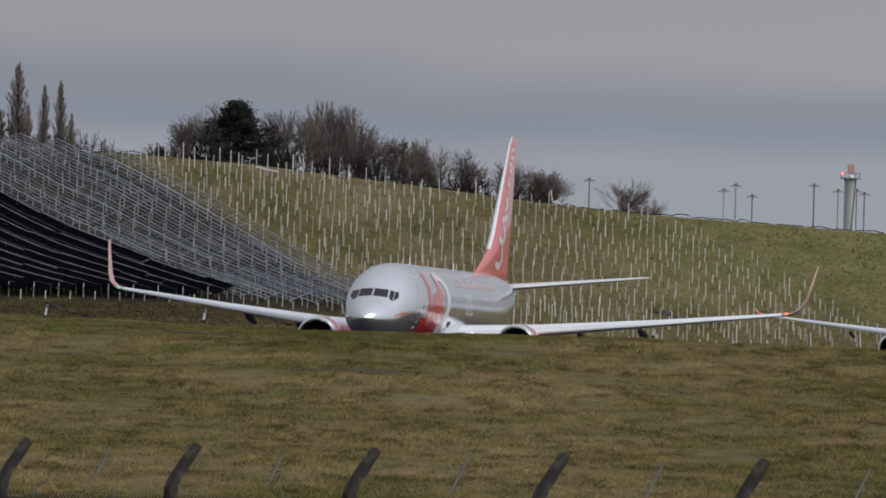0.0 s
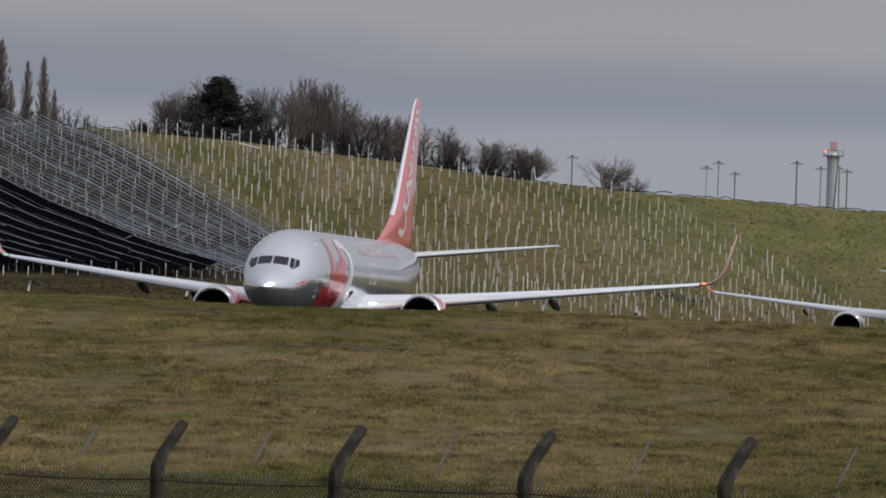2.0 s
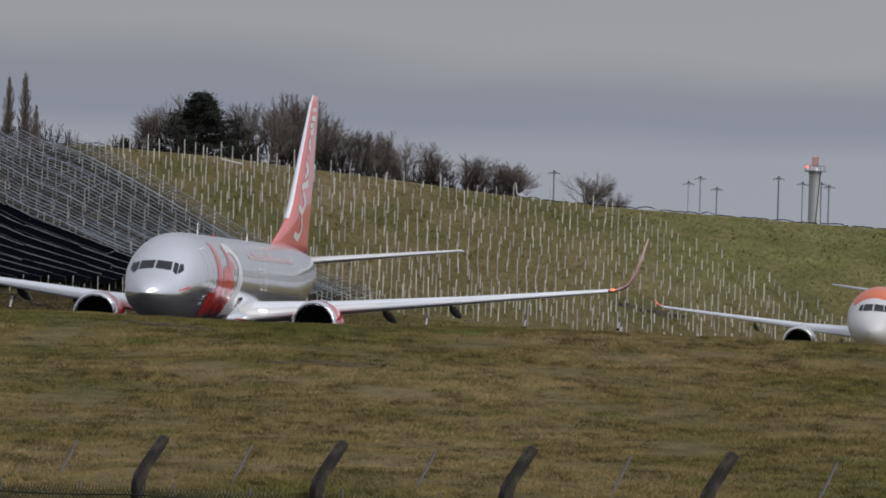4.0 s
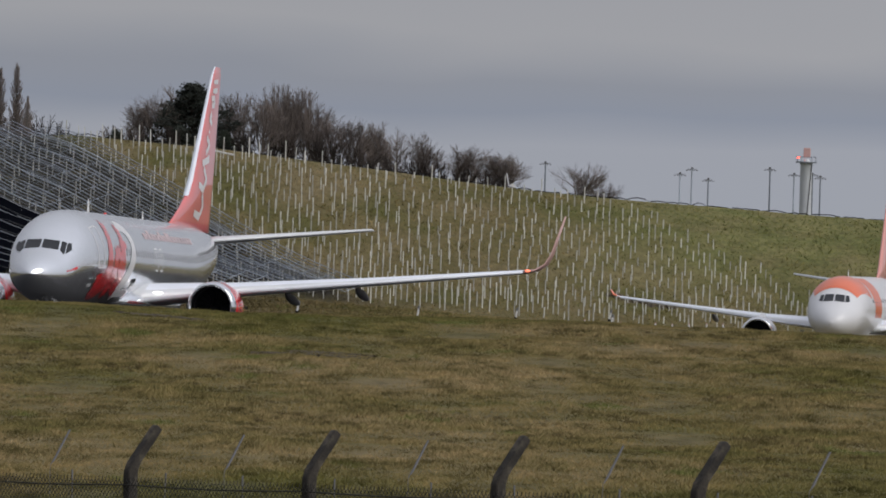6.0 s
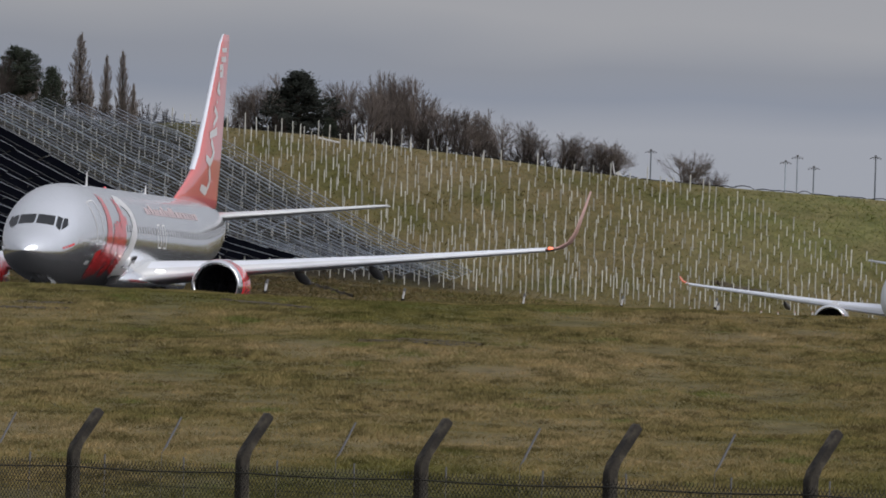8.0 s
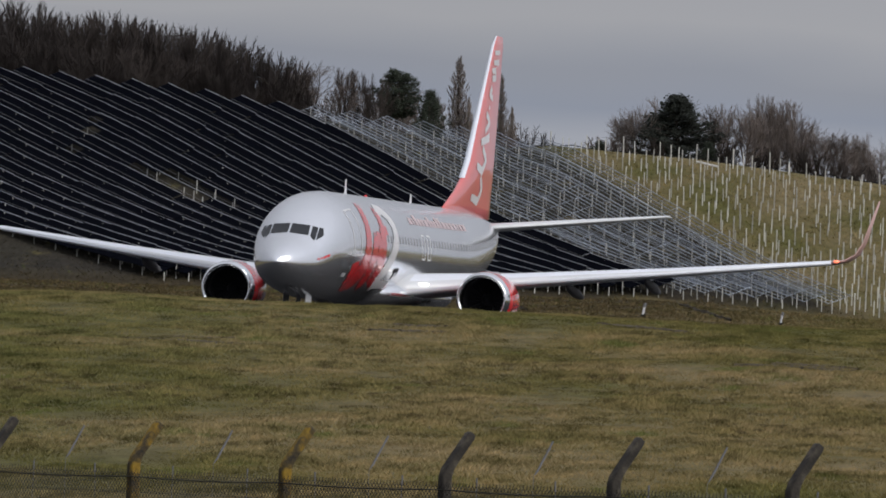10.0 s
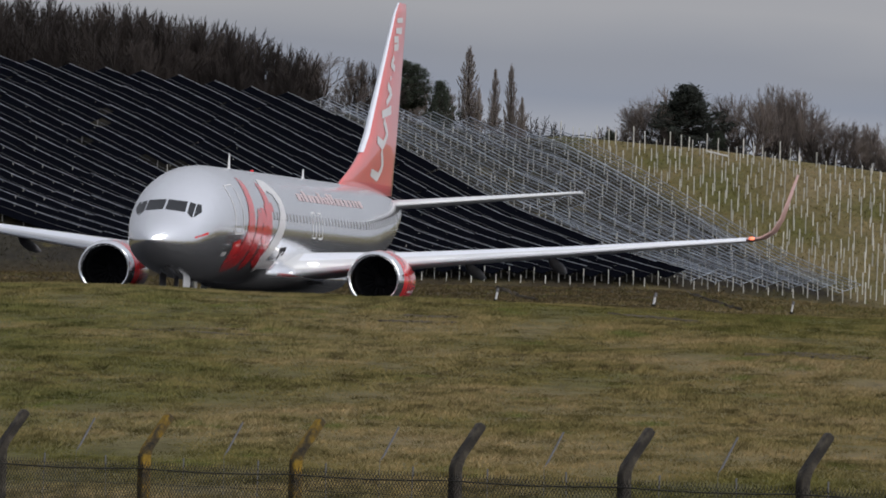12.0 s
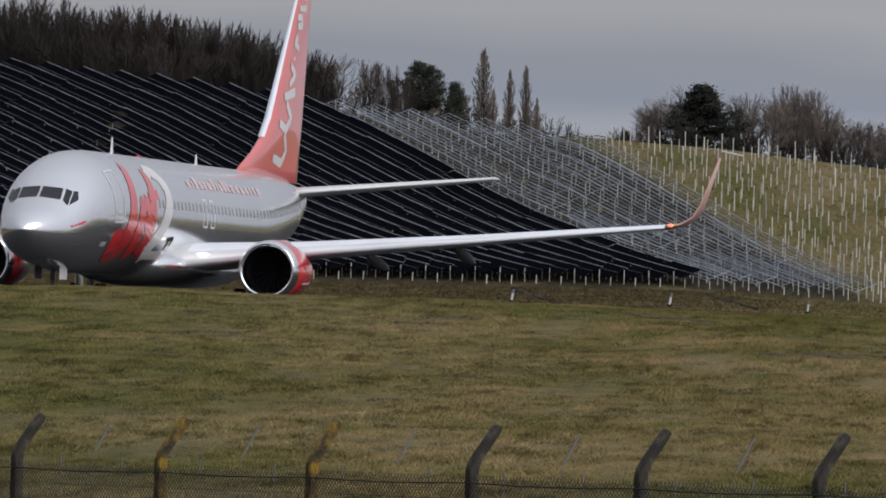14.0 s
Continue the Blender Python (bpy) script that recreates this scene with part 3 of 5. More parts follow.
    part("wing_fairing", fix(ring_loft([[Vector((w * math.sin(2 * math.pi * j / 32), y, z + h * math.cos(2 * math.pi * j / 32))) for j in range(32)] for y, w, z, h in fr])), spec["skin"], root, "", True)
    # fin
    fin = part("tail_fin", fix(ring_loft([[Vector((v[2] - z0, v[1], h)) for v in airfoil((0, y, z0), c, t)] for (y, h, c, t), z0 in zip(spec["fin"], [0] * len(spec["fin"]))])), spec["fin_skin"], root, spec["fin_label"], True)
    # nose gear
    ny = spec["nose_gear"]
    leg = part("nose_gear_leg", fix(tube([(0, ny, 0.35), (0, ny + 0.1, 1.8)], 0.08, 10)), DULL_STEEL, root)
    for d in (-0.2, 0.2):
        wheel(leg, d, ny, 0.34, 0.2)
    for d in (-0.42, 0.42):
        part("nose_gear_door", box(d, ny - 0.2, 1.30, 0.03, 0.9, 0.5, 0.01), WING_GREY if d > 0 else DULL_STEEL, leg)
    # glazing
    for corners in spec["cockpit"]:
        for s in (1, -1):
            part("cockpit_window", b.pane([(s * x, z) for x, z in corners]), GLASS_DARK, fus, "dark cockpit window")
    y0, y1, step, ang = spec["cabin"]
    y = y0
    pane = None
    while y < y1:
        for s in (1, -1):
            a = s * ang
            c = b.at(y, a, 0.008)
            n = Vector((math.sin(radians(a)), 0, math.cos(radians(a)))).normalized()
            up = Vector((0, 1, 0)).cross(n).normalized() * s
            if pane is None:
                ring = [(0.095 * math.cos(2 * math.pi * j / 10), 0.15 * math.sin(2 * math.pi * j / 10), 0) for j in range(10)]
                back_ring = [(px_, py_, -0.03) for px_, py_, _ in ring]
                pane = mesh_of("cabin_window", *ring_loft([back_ring, ring]), spec["pane"])
            o = part("cabin_window", pane, spec["pane"], fus)
            z = n
            x = Vector((0, 1, 0))
            v = z.cross(x)
            o.matrix_local = Matrix.Translation(c) @ Matrix((x, v, z)).transposed().to_4x4()
        y += step
    for y, a0, a1, w in spec["doors"]:
        for s in (1, -1):
            for (ya, aa, yb, ab) in ((y, a0, y, a1), (y + w, a0, y + w, a1), (y, a0, y + w, a0), (y, a1, y + w, a1)):
                d = 0.028
                if ya == yb:
                    cs = [(ya - d, aa), (ya + d, aa), (yb + d, ab), (yb - d, ab)]
                else:
                    da = 0.9
                    cs = [(ya, aa - da), (yb, aa - da), (yb, aa + da), (ya, aa + da)]
                part("door_outline", b.patch([(p, s * q) for p, q in cs], 8, 8, 0.010), spec["outline"], fus)
    for y, z, h in spec["antennas"]:
        vf = ring_loft([[Vector((dx, y + dy, z + k)) for dx, dy in ((-t, 0), (0, -l / 2), (t, 0), (0, l / 2))] for k, t, l in ((-0.05, 0.035, 0.45), (h, 0.015, 0.18))])
        part("blade_antenna", fix(vf), WHITE, root)
    return root, b


def winglet_ring(x, y, z, c, t, lean):
    """A section of the winglet; lean 0 is flat like the wing, 90 stands upright."""
    ca, sa = math.cos(radians(lean)), math.sin(radians(lean))
    return [Vector((x - (v[2]) * sa, y + v[1], z + v[2] * ca)) for v in airfoil((0, 0, 0), c, t)]


SILVER_SPEC = dict(
    body=Body(
        ((0, 2.60), (0.12, 2.78), (0.5, 3.06), (1.1, 3.36), (1.7, 3.58), (2.2, 3.90), (2.8, 4.36), (3.4, 4.70), (4.4, 5.04), (5.8, 5.26), (7.5, 5.32), (26, 5.32), (31, 5.28), (35, 5.12), (37.2, 4.95), (38.0, 4.72)),
        ((0, 2.54), (0.12, 2.36), (0.5, 2.07), (1.1, 1.80), (2.0, 1.58), (3.0, 1.44), (4.5, 1.33), (7, 1.30), (24, 1.30), (27, 1.52), (30, 2.08), (33, 2.80), (36, 3.60), (38.0, 4.38)),
        ((0, 0.03), (0.12, 0.24), (0.5, 0.57), (1.1, 0.91), (2.0, 1.24), (3.0, 1.50), (4.5, 1.74), (6.5, 1.88), (25, 1.88), (29, 1.66), (32, 1.42), (35, 0.92), (37.2, 0.46), (38.0, 0.16)),
    ),
    skin=SILVER, skin_label="silver metallic painted fuselage",
    wing=((1.2, 13.2, 1.95, 7.9, 0.13), (1.9, 13.9, 2.02, 7.4, 0.13), (5.2, 16.0, 2.42, 4.9, 0.12), (10.5, 18.75, 3.02, 3.2, 0.11), (16.5, 21.9, 3.74, 1.65, 0.10)),
    winglet=((16.5, 21.9, 3.74, 1.65, 0.10, 0), (16.95, 22.2, 3.84, 1.45, 0.08, 20), (17.3, 22.55, 4.1, 1.2, 0.065, 45), (17.5, 22.95, 4.55, 1.0, 0.055, 65), (17.85, 24.2, 6.2, 0.45, 0.05, 78)),
    winglet_skin=WINGLET_RED, winglet_label="dull red upswept winglet", tip_light=(16.7, 21.95, 3.80),
    light_left=WARM_GLOW, light_right=GREEN_GLOW,
    fairings=((7.0, 20.2, 2.45, 2.6, 0), (9.8, 21.2, 2.78, 2.4, 0)),
    engine=(4.88, 13.1, 1.68, 0.98, 3.4), cowl=RED, cowl_label="red engine cowling with pale marking", cowl_mark=((0.04, 0.14), (-0.16, -0.04), (-0.40, -0.28)),
    pylon=((14.2, 2.45, 2.62), (15.5, 2.4, 2.75), (17.0, 1.9, 2.5), (18.2, 1.9, 2.2)),
    stab=((0.4, 33.9, 4.72, 3.6, 0.09), (1.0, 34.3, 4.79, 3.4, 0.09), (7.15, 37.7, 5.54, 1.35, 0.08)),
    gear=(2.86, 19.6), nose_gear=4.0,
    fairing=((11.6, 0.3, 1.75, 0.2), (12.6, 1.4, 1.72, 0.55), (14.0, 2.02, 1.70, 0.68), (18, 2.12, 1.68, 0.70), (22, 1.9, 1.72, 0.62), (25, 0.9, 1.8, 0.35), (26, 0.2, 1.9, 0.12)),
    fin=((27.6, 5.10, 9.9, 0.012), (28.9, 5.55, 8.7, 0.022), (30.4, 6.05, 7.25, 0.045), (31.7, 6.6, 6.1, 0.065), (32.6, 7.3, 5.35, 0.075), (36.6, 12.05, 2.1, 0.08), (37.2, 12.45, 1.4, 0.06)),
    fin_skin=FIN_RED, fin_label="tall red tail fin with white lettering shapes",
    cockpit=([(0.035, 3.66), (0.70, 3.60), (0.67, 3.95), (0.035, 4.00)], [(0.77, 3.58), (0.94, 3.42), (0.93, 3.87), (0.75, 3.94)], [(0.98, 3.43), (1.15, 3.60), (1.08, 3.86), (0.97, 3.88)]),
    cabin=(6.9, 33.0, 0.508, 78), pane=CABIN_PANE,
    doors=((5.0, 46, 98, 0.86), (16.4, 70, 96, 0.5), (17.4, 70, 96, 0.5), (32.2, 55, 98, 0.76)), outline=WHITE,
    antennas=((11.0, 5.32, 0.55), (22.5, 5.32, 0.35)),
)
jet, jet_body = airliner("airliner", SILVER_SPEC)
tagged(jet, "silver twin-engined airliner with red tail fin, taxiing behind the grass", "airliner")

ORANGE_SPEC = dict(SILVER_SPEC)
ORANGE_SPEC.update(
    body=Body(
        ((0, 2.72), (0.12, 3.02), (0.5, 3.44), (1.1, 3.84), (1.7, 4.16), (2.4, 4.62), (3.2, 5.10), (4.4, 5.48), (5.8, 5.60), (7.5, 5.62), (25, 5.62), (30, 5.58), (34, 5.42), (36.8, 5.25), (37.4, 4.95)),
        ((0, 2.62), (0.12, 2.34), (0.5, 2.05), (1.1, 1.82), (2.0, 1.63), (3.0, 1.55), (4.5, 1.50), (7, 1.48), (24, 1.48), (27, 1.75), (30, 2.35), (33, 3.1), (36, 4.0), (37.4, 4.6)),
        ((0, 0.08), (0.12, 0.42), (0.5, 0.86), (1.1, 1.24), (2.0, 1.58), (3.0, 1.80), (4.5, 1.94), (6.0, 1.98), (25, 1.98), (28, 1.85), (31, 1.5), (34, 0.98), (36.6, 0.5), (37.4, 0.25)),
    ),
    skin=WHITE, skin_label="white painted fuselage", winglet=((16.2, 21.4, 3.62, 1.5, 0.10, 0), (16.7, 21.75, 3.8, 1.3, 0.09, 40), (16.9, 21.9, 4.1, 0.9, 0.06, 80)),
    wing=((1.2, 12.0, 2.33, 7.0, 0.13), (1.95, 12.6, 2.40, 6.4, 0.13), (6.0, 15.0, 2.72, 3.9, 0.12), (11.0, 18.1, 3.16, 2.6, 0.11), (16.2, 21.4, 3.62, 1.5, 0.10)),
    winglet_skin=ORANGE, winglet_label="small orange wing tip fence", tip_light=(16.3, 21.4, 3.68), light_left=WARM_GLOW, light_right=WING_GREY,
    engine=(5.92, 11.6, 1.66, 1.06, 3.5), cowl=WHITE, cowl_label="white engine cowling", cowl_mark=(),
    pylon=((13.0, 2.45, 2.75), (14.4, 2.4, 3.0), (16.0, 2.2, 2.8), (17.0, 2.2, 2.5)), gear=(3.8, 17.7), nose_gear=5.07,
    stab=((0.4, 31.3, 4.95, 3.8, 0.09), (1.0, 31.7, 5.02, 3.5, 0.09), (6.22, 34.8, 5.60, 1.5, 0.08)),
    fin=((28.0, 5.4, 7.6, 0.02), (29.6, 6.0, 6.2, 0.06), (30.2, 6.5, 5.7, 0.07), (34.3, 11.5, 2.3, 0.08), (34.8, 11.76, 1.8, 0.06)),
    fin_skin=CORAL, fin_label="faded coral orange tail fin", cabin=(7.2, 31.0, 0.53, 74), doors=((5.0, 60, 112, 0.82), (31.5, 55, 98, 0.8)),
    cockpit=([(0.04, 4.02), (0.68, 3.98), (0.62, 4.42), (0.04, 4.46)], [(0.73, 3.97), (0.98, 4.00), (0.88, 4.36), (0.68, 4.41)]),
    antennas=((10.0, 5.62, 0.4),),
)
jet_far, far_body = airliner("airliner", ORANGE_SPEC)
tagged(jet_far, "white airliner with orange crown and fin, taxiing behind", "airliner")


# ---- livery of the silver airliner: plain shapes in its colours ----
def livery():
    fus = [c for c in jet.children if c.name.startswith("fuselage")][0]
    fin = [c for c in jet.children if c.name.startswith("tail_fin")][0]
    b = jet_body

    def dense(path, n=10):
        out = []
        for (p, q) in zip(path, path[1:]):
            out += [tuple(p[i] + (q[i] - p[i]) * k / n for i in range(3)) for k in range(n)]
        return out + [path[-1]]

    # a slanted bar curling at its foot, a ring with a gap, a crossed bar
    for path in (
        ((7.55, 38, 0.27), (7.2, 60, 0.33), (7.0, 84, 0.44), (6.85, 106, 0.54), (6.45, 122, 0.60), (5.95, 130, 0.52), (5.55, 124, 0.44), (5.45, 106, 0.36)),
        ((8.35, 76, 0.32), (8.1, 92, 0.40), (7.95, 110, 0.48), (7.85, 126, 0.42), (8.25, 132, 0.36)),
        ((8.45, 78, 0.25), (8.9, 80, 0.25), (9.0, 92, 0.26), (8.6, 102, 0.24)),
        ((9.95, 42, 0.24), (9.7, 70, 0.38), (9.45, 100, 0.50), (9.15, 132, 0.55)),
        ((9.15, 72, 0.14), (10.45, 69, 0.16)),
    ):
        part("red_marking", b.band(dense(path, 6)), RED, fus, "bold red slanted marking")
    part("white_swoosh", b.band(dense(((10.15, 50, 0.16), (10.65, 42, 0.26), (11.4, 46, 0.34), (11.9, 62, 0.38), (11.75, 80, 0.38), (11.1, 98, 0.34), (10.3, 116, 0.38), (9.75, 132, 0.44)), 6)), WHITE, fus, "curved white swoosh")
    part("white_swoosh", b.band(dense(((9.9, 131, 0.18), (12.0, 129, 0.16)))), WHITE, fus)
    for path in (((11.9, 112, 0.07), (12.7, 110, 0.07)), ((12.25, 111, 0.06), (12.05, 122, 0.06)), ((12.7, 110, 0.05), (12.5, 118, 0.05))):
        part("dark_mark", b.band(dense(path, 3)), DARK, fus)
    rng = random.Random(2)
    y = 15.2
    while y < 25.6:
        w = rng.uniform(0.28, 0.55)
        tall = rng.random() < 0.35
        part("faded_bar", b.patch([(y, 58), (y + w, 58), (y + w + 0.1, 44 if tall else 49), (y + 0.1, 44 if tall else 49)], 3, 3), PALE_RED, fus, "faded red lettering bar")
        y += w + rng.uniform(0.1, 0.22)
    for y0, y1 in ((1.75, 1.9), (1.98, 2.08), (2.15, 2.6)):
        part("name_bar", b.patch([(y0, 76 + 5 * y0), (y1, 76 + 5 * y1), (y1, 72.5 + 5 * y1), (y0, 72.5 + 5 * y0)], 3, 3), RED, fus, "small red bar")
    for y0 in (4.3, 4.55):
        part("service_mark", b.patch([(y0, 118), (y0 + 0.14, 118), (y0 + 0.14, 123), (y0, 123)], 2, 2), WHITE, fus)

    def fin_skin(y, z):
        """Half thickness of the fin at (y, z)."""
        t = SILVER_SPEC["fin"]
        hs = [r[1] for r in t]
        le, c, th = (float(np.interp(z, hs, [r[i] for r in t])) for i in (0, 2, 3))
        u = min(0.98, max(0.02, (y - le) / c))
        return 0.55 * th * c * (2.97 * math.sqrt(u) - 1.26 * u - 3.516 * u**2 + 2.843 * u**3 - 1.015 * u**4)

    def fin_band(path, s):
        verts, faces = [], []
        for i, (y, z, w) in enumerate(path):
            p0, p1 = path[max(0, i - 1)], path[min(len(path) - 1, i + 1)]
            dy, dz = p1[0] - p0[0], p1[1] - p0[1]
            k = math.hypot(dy, dz) or 1
            for e in (w, -w):
                yy, zz = y - dz / k * e, z + dy / k * e
                verts.append((s * (fin_skin(yy, zz) + 0.012), yy, zz))
            if i:
                faces.append((2 * i - 2, 2 * i - 1, 2 * i + 1, 2 * i))
        return verts, faces

    marks = (((33.0, 5.9, 0.2), (34.4, 5.75, 0.24), (35.0, 6.2, 0.22), (34.4, 6.75, 0.2)), ((33.6, 7.15, 0.2), (34.6, 6.95, 0.24), (35.4, 7.4, 0.22), (34.6, 7.9, 0.22)), ((34.3, 8.1, 0.2), (36.0, 8.35, 0.24)), ((35.0, 8.55, 0.16), (35.9, 8.95, 0.2), (35.2, 9.25, 0.2)), ((35.6, 9.5, 0.1), (35.8, 9.55, 0.1)), ((36.4, 9.9, 0.16), (35.8, 10.05, 0.2), (36.2, 10.35, 0.18)), ((36.2, 10.7, 0.16), (36.9, 10.75, 0.2), (36.8, 11.05, 0.18), (36.2, 11.0, 0.16)), ((36.5, 11.35, 0.14), (37.6, 11.4, 0.18)), ((36.7, 11.75, 0.12), (37.7, 11.8, 0.14)))
    for path in marks:
        for s in (1, -1):
            part("white_fin_mark", fin_band([(a, c, w * 0.72) for a, c, w in dense(path, 5)], s), WHITE, fin, "white curved marking")
    # bright leading edge of the fin
    t = SILVER_SPEC["fin"]
    verts, faces = [], []
    for i, (y, z, c, th) in enumerate(t[3:]):
        for u, v in ((0.018, 0.36), (0.006, 0.24), (-0.01, 0.0), (0.006, -0.24), (0.018, -0.36)):
            verts.append((v * 0.8 * th * c + (0.006 if v > 0 else -0.006 if v < 0 else 0), y + u * c, z))
        if i:
            k = 5 * i
            faces += [(k - 5 + j, k - 4 + j, k + 1 + j, k + j) for j in range(4)]
    part("fin_leading_edge", fix((verts, faces)), SLAT_PALE, fin, "pale metal leading edge", True)
    # lights
    bm = bmesh.new()
    bmesh.ops.create_uvsphere(bm, u_segments=12, v_segments=8, radius=0.07, matrix=Matrix.Translation((0, 14.5, 5.33)))
    part("beacon", bm, RED, jet, "red beacon on the crown", True)
    for s in (1, -1):
        bm = bmesh.new()
        bmesh.ops.create_uvsphere(bm, u_segments=12, v_segments=8, radius=0.085, matrix=Matrix.Translation((s * 2.45, 14.17, 2.16)) @ Matrix.Diagonal((2.4, 0.5, 0.55, 1)))
        part("landing_light", bm, WHITE_GLOW, jet, "lit landing light in the wing root", True)


livery()


def far_livery():
    fus = [c for c in jet_far.children if c.name.startswith("fuselage")][0]
    b = far_body
    part("orange_crown", b.patch([(2.75, -50), (7.2, -72), (7.2, 72), (2.75, 50)], 16, 24), ORANGE, fus, "orange painted crown")
    for s in (1, -1):
        part("orange_band", b.patch([(7.2, s * 20), (12.5, s * 20), (13.0, s * 105), (9.0, s * 105)], 12, 16), ORANGE, fus, "orange swoosh")


far_livery()


# ---- perimeter fence ----
def fence_place(k):
    """Foot of post k on the fence line."""
    x, y = -8.11 + 1.77 * k, 94.8 - 2.39 * k
    return x, y


FENCE_DIR = Vector((1.77, -2.39, 0)).normalized()
FENCE_IN = Vector((2.39, 1.77, 0)).normalized()


def fence_post_mesh(mat):
    """A square concrete post whose top is cranked over the field."""
    bm = bmesh.new()
    rings = []
    for d, z, w in ((0, -0.3, 0.058), (0, 1.0, 0.056), (0, 2.10, 0.054), (0.03, 2.19, 0.054), (0.29, 2.53, 0.046), (0.31, 2.545, 0.034)):
        lean = 0 if z < 2.2 else 0.7
        ring = []
        for a, c in ((-1, -1), (1, -1), (1, 1), (-1, 1)):
            p = FENCE_IN * (d + a * w * (1 if lean == 0 else 0.75)) + FENCE_DIR * (c * w) + Vector((0, 0, z - a * w * lean * 0.9))
            ring.append(p)
        rings.append(ring)
    v, f = ring_loft(rings)
    bm = fix((v, f))
    bmesh.ops.bevel(bm, geom=[e for e in bm.edges], offset=0.010, segments=1, affect="EDGES")
    me = bpy.data.meshes.new("concrete_post")
    bm.to_mesh(me)
    bm.free()
    me.materials.append(mat)
    return me


def fence():
    root = new("perimeter_fence")
    tagged(root, "chain-link perimeter fence on cranked concrete posts", "fence")
    plain, lich = fence_post_mesh(CONCRETE), fence_post_mesh(LICHEN)
    for k in range(-3, 10):
        x, y = fence_place(k)
        o = part("concrete_post", lich if k in (0, 1) else plain, CONCRETE, root, "concrete post grown with yellow lichen" if k in (0, 1) else "")
        o.location = (x, y, FENCE_Z(k))
    # strained wires
    for h in (1.975, 1.0):
        pts = []
        for k in np.arange(-3, 9.01, 0.25):
            x, y = fence_place(k)
            sag = 0.02 * math.sin(math.pi * (k % 1))
            pts.append(Vector((x, y, FENCE_Z(k) + h - sag)) - FENCE_IN * 0.075)
        part("line_wire", fix(tube(pts, 0.0075, 5)), WIRE, root)
    # woven mesh: zigzag wires
    verts, faces = [], []
    length, pitch, r = 12 * 2.974, 0.060, 0.0036
    a = Vector((*fence_place(-3), 0))
    n = int(length / pitch)

    def strand(p, q):
        i = len(verts)
        d = (q - p).normalized()
        u = FENCE_IN * r
        w = d.cross(FENCE_IN) * r
        for c in (p, q):
            verts.extend((c + u, c - u * 0.5 + w, c - u * 0.5 - w))
        faces.extend(((i, i + 1, i + 4, i + 3), (i + 1, i + 2, i + 5, i + 4), (i + 2, i, i + 3, i + 5)))

    for i in range(n):
        z0 = FENCE_Z(-3 + i * pitch / 2.974)
        base = a + FENCE_DIR * (i * pitch) - FENCE_IN * 0.07 + Vector((0, 0, z0))
        for j in range(14):
            h = 2.02 - 0.060 * j
            for s in (1, -1):
                p = base + Vector((0, 0, h))
                strand(p, p + FENCE_DIR * (s * pitch / 2) + Vector((0, 0, -0.060 / 2)))
                strand(p + FENCE_DIR * (s * pitch / 2) + Vector((0, 0, -0.030)), p + Vector((0, 0, -0.060)))
        top = base + Vector((0, 0, 2.02))
        strand(top, top + Vector((0, 0, 0.03)) + FENCE_DIR * 0.008)
    tagged(part("chain_link_mesh", (verts, faces), WIRE, root, "rusty chain-link mesh"), kind="stuff")


def FENCE_Z(k):
    x, y = fence_place(k)
    return -0.010600 * y + EYE - 2.503


fence()


# ---- a second, thinner fence line behind the first ----
def inner_fence():
    root = new("inner_fence")
    tagged(root, "thin galvanised inner fence with leaning arms", "fence")
    arm = mesh_of("arm", *tube([(0, 0, -0.3), (0, 0, 2.06), FENCE_IN * 0.05 + Vector((0, 0, 2.12)), FENCE_IN * 0.24 + Vector((0, 0, 2.44))], [0.003, 0.003, 0.013, 0.012], 5), DULL_STEEL)
    stake = mesh_of("stake", *tube([(0, 0, -0.3), (0, 0, 1.82), (0, 0, 2.02)], [0.003, 0.005, 0.011], 5), DULL_STEEL)

    def place(k):
        x, y = fence_place(k)
        q = Vector((x, y, 0)) + FENCE_IN * 4.0
        return q.x, q.y, -0.0107 * q.y + EYE - 2.44

    for n in range(-5, 7):
        part("arm_post", arm, GALV, root).location = place(1.63 + 1.08 * n)
    for n in range(-9, 12):
        o = part("stake", stake, POST_PALE, root)
        o.location = place(1.24 + 0.525 * n)
        o.rotation_euler = (0.03 * math.sin(n * 3.1), 0.03 * math.cos(n * 2.3), 0)
    pts = [Vector(place(k)) + Vector((0, 0, 1.70)) for k in np.arange(-3, 9, 0.5)]
    part("line_wire", fix(tube(pts, 0.004, 4)), WIRE, root)


inner_fence()


# ---- solar mounting rows on the hillside ----
def hill_point(xt, k, lift=0.0):
    """A point on the row that meets the hilltop at xt; k runs from the top (0) to the foot (1)."""
    xb = -22.8 + (xt + 64.7) * 0.627
    x, y = xt + (xb - xt) * k, 897.0 + (832.0 - 897.0) * k
    return Vector((x, y, ground_height(x, y) + lift))


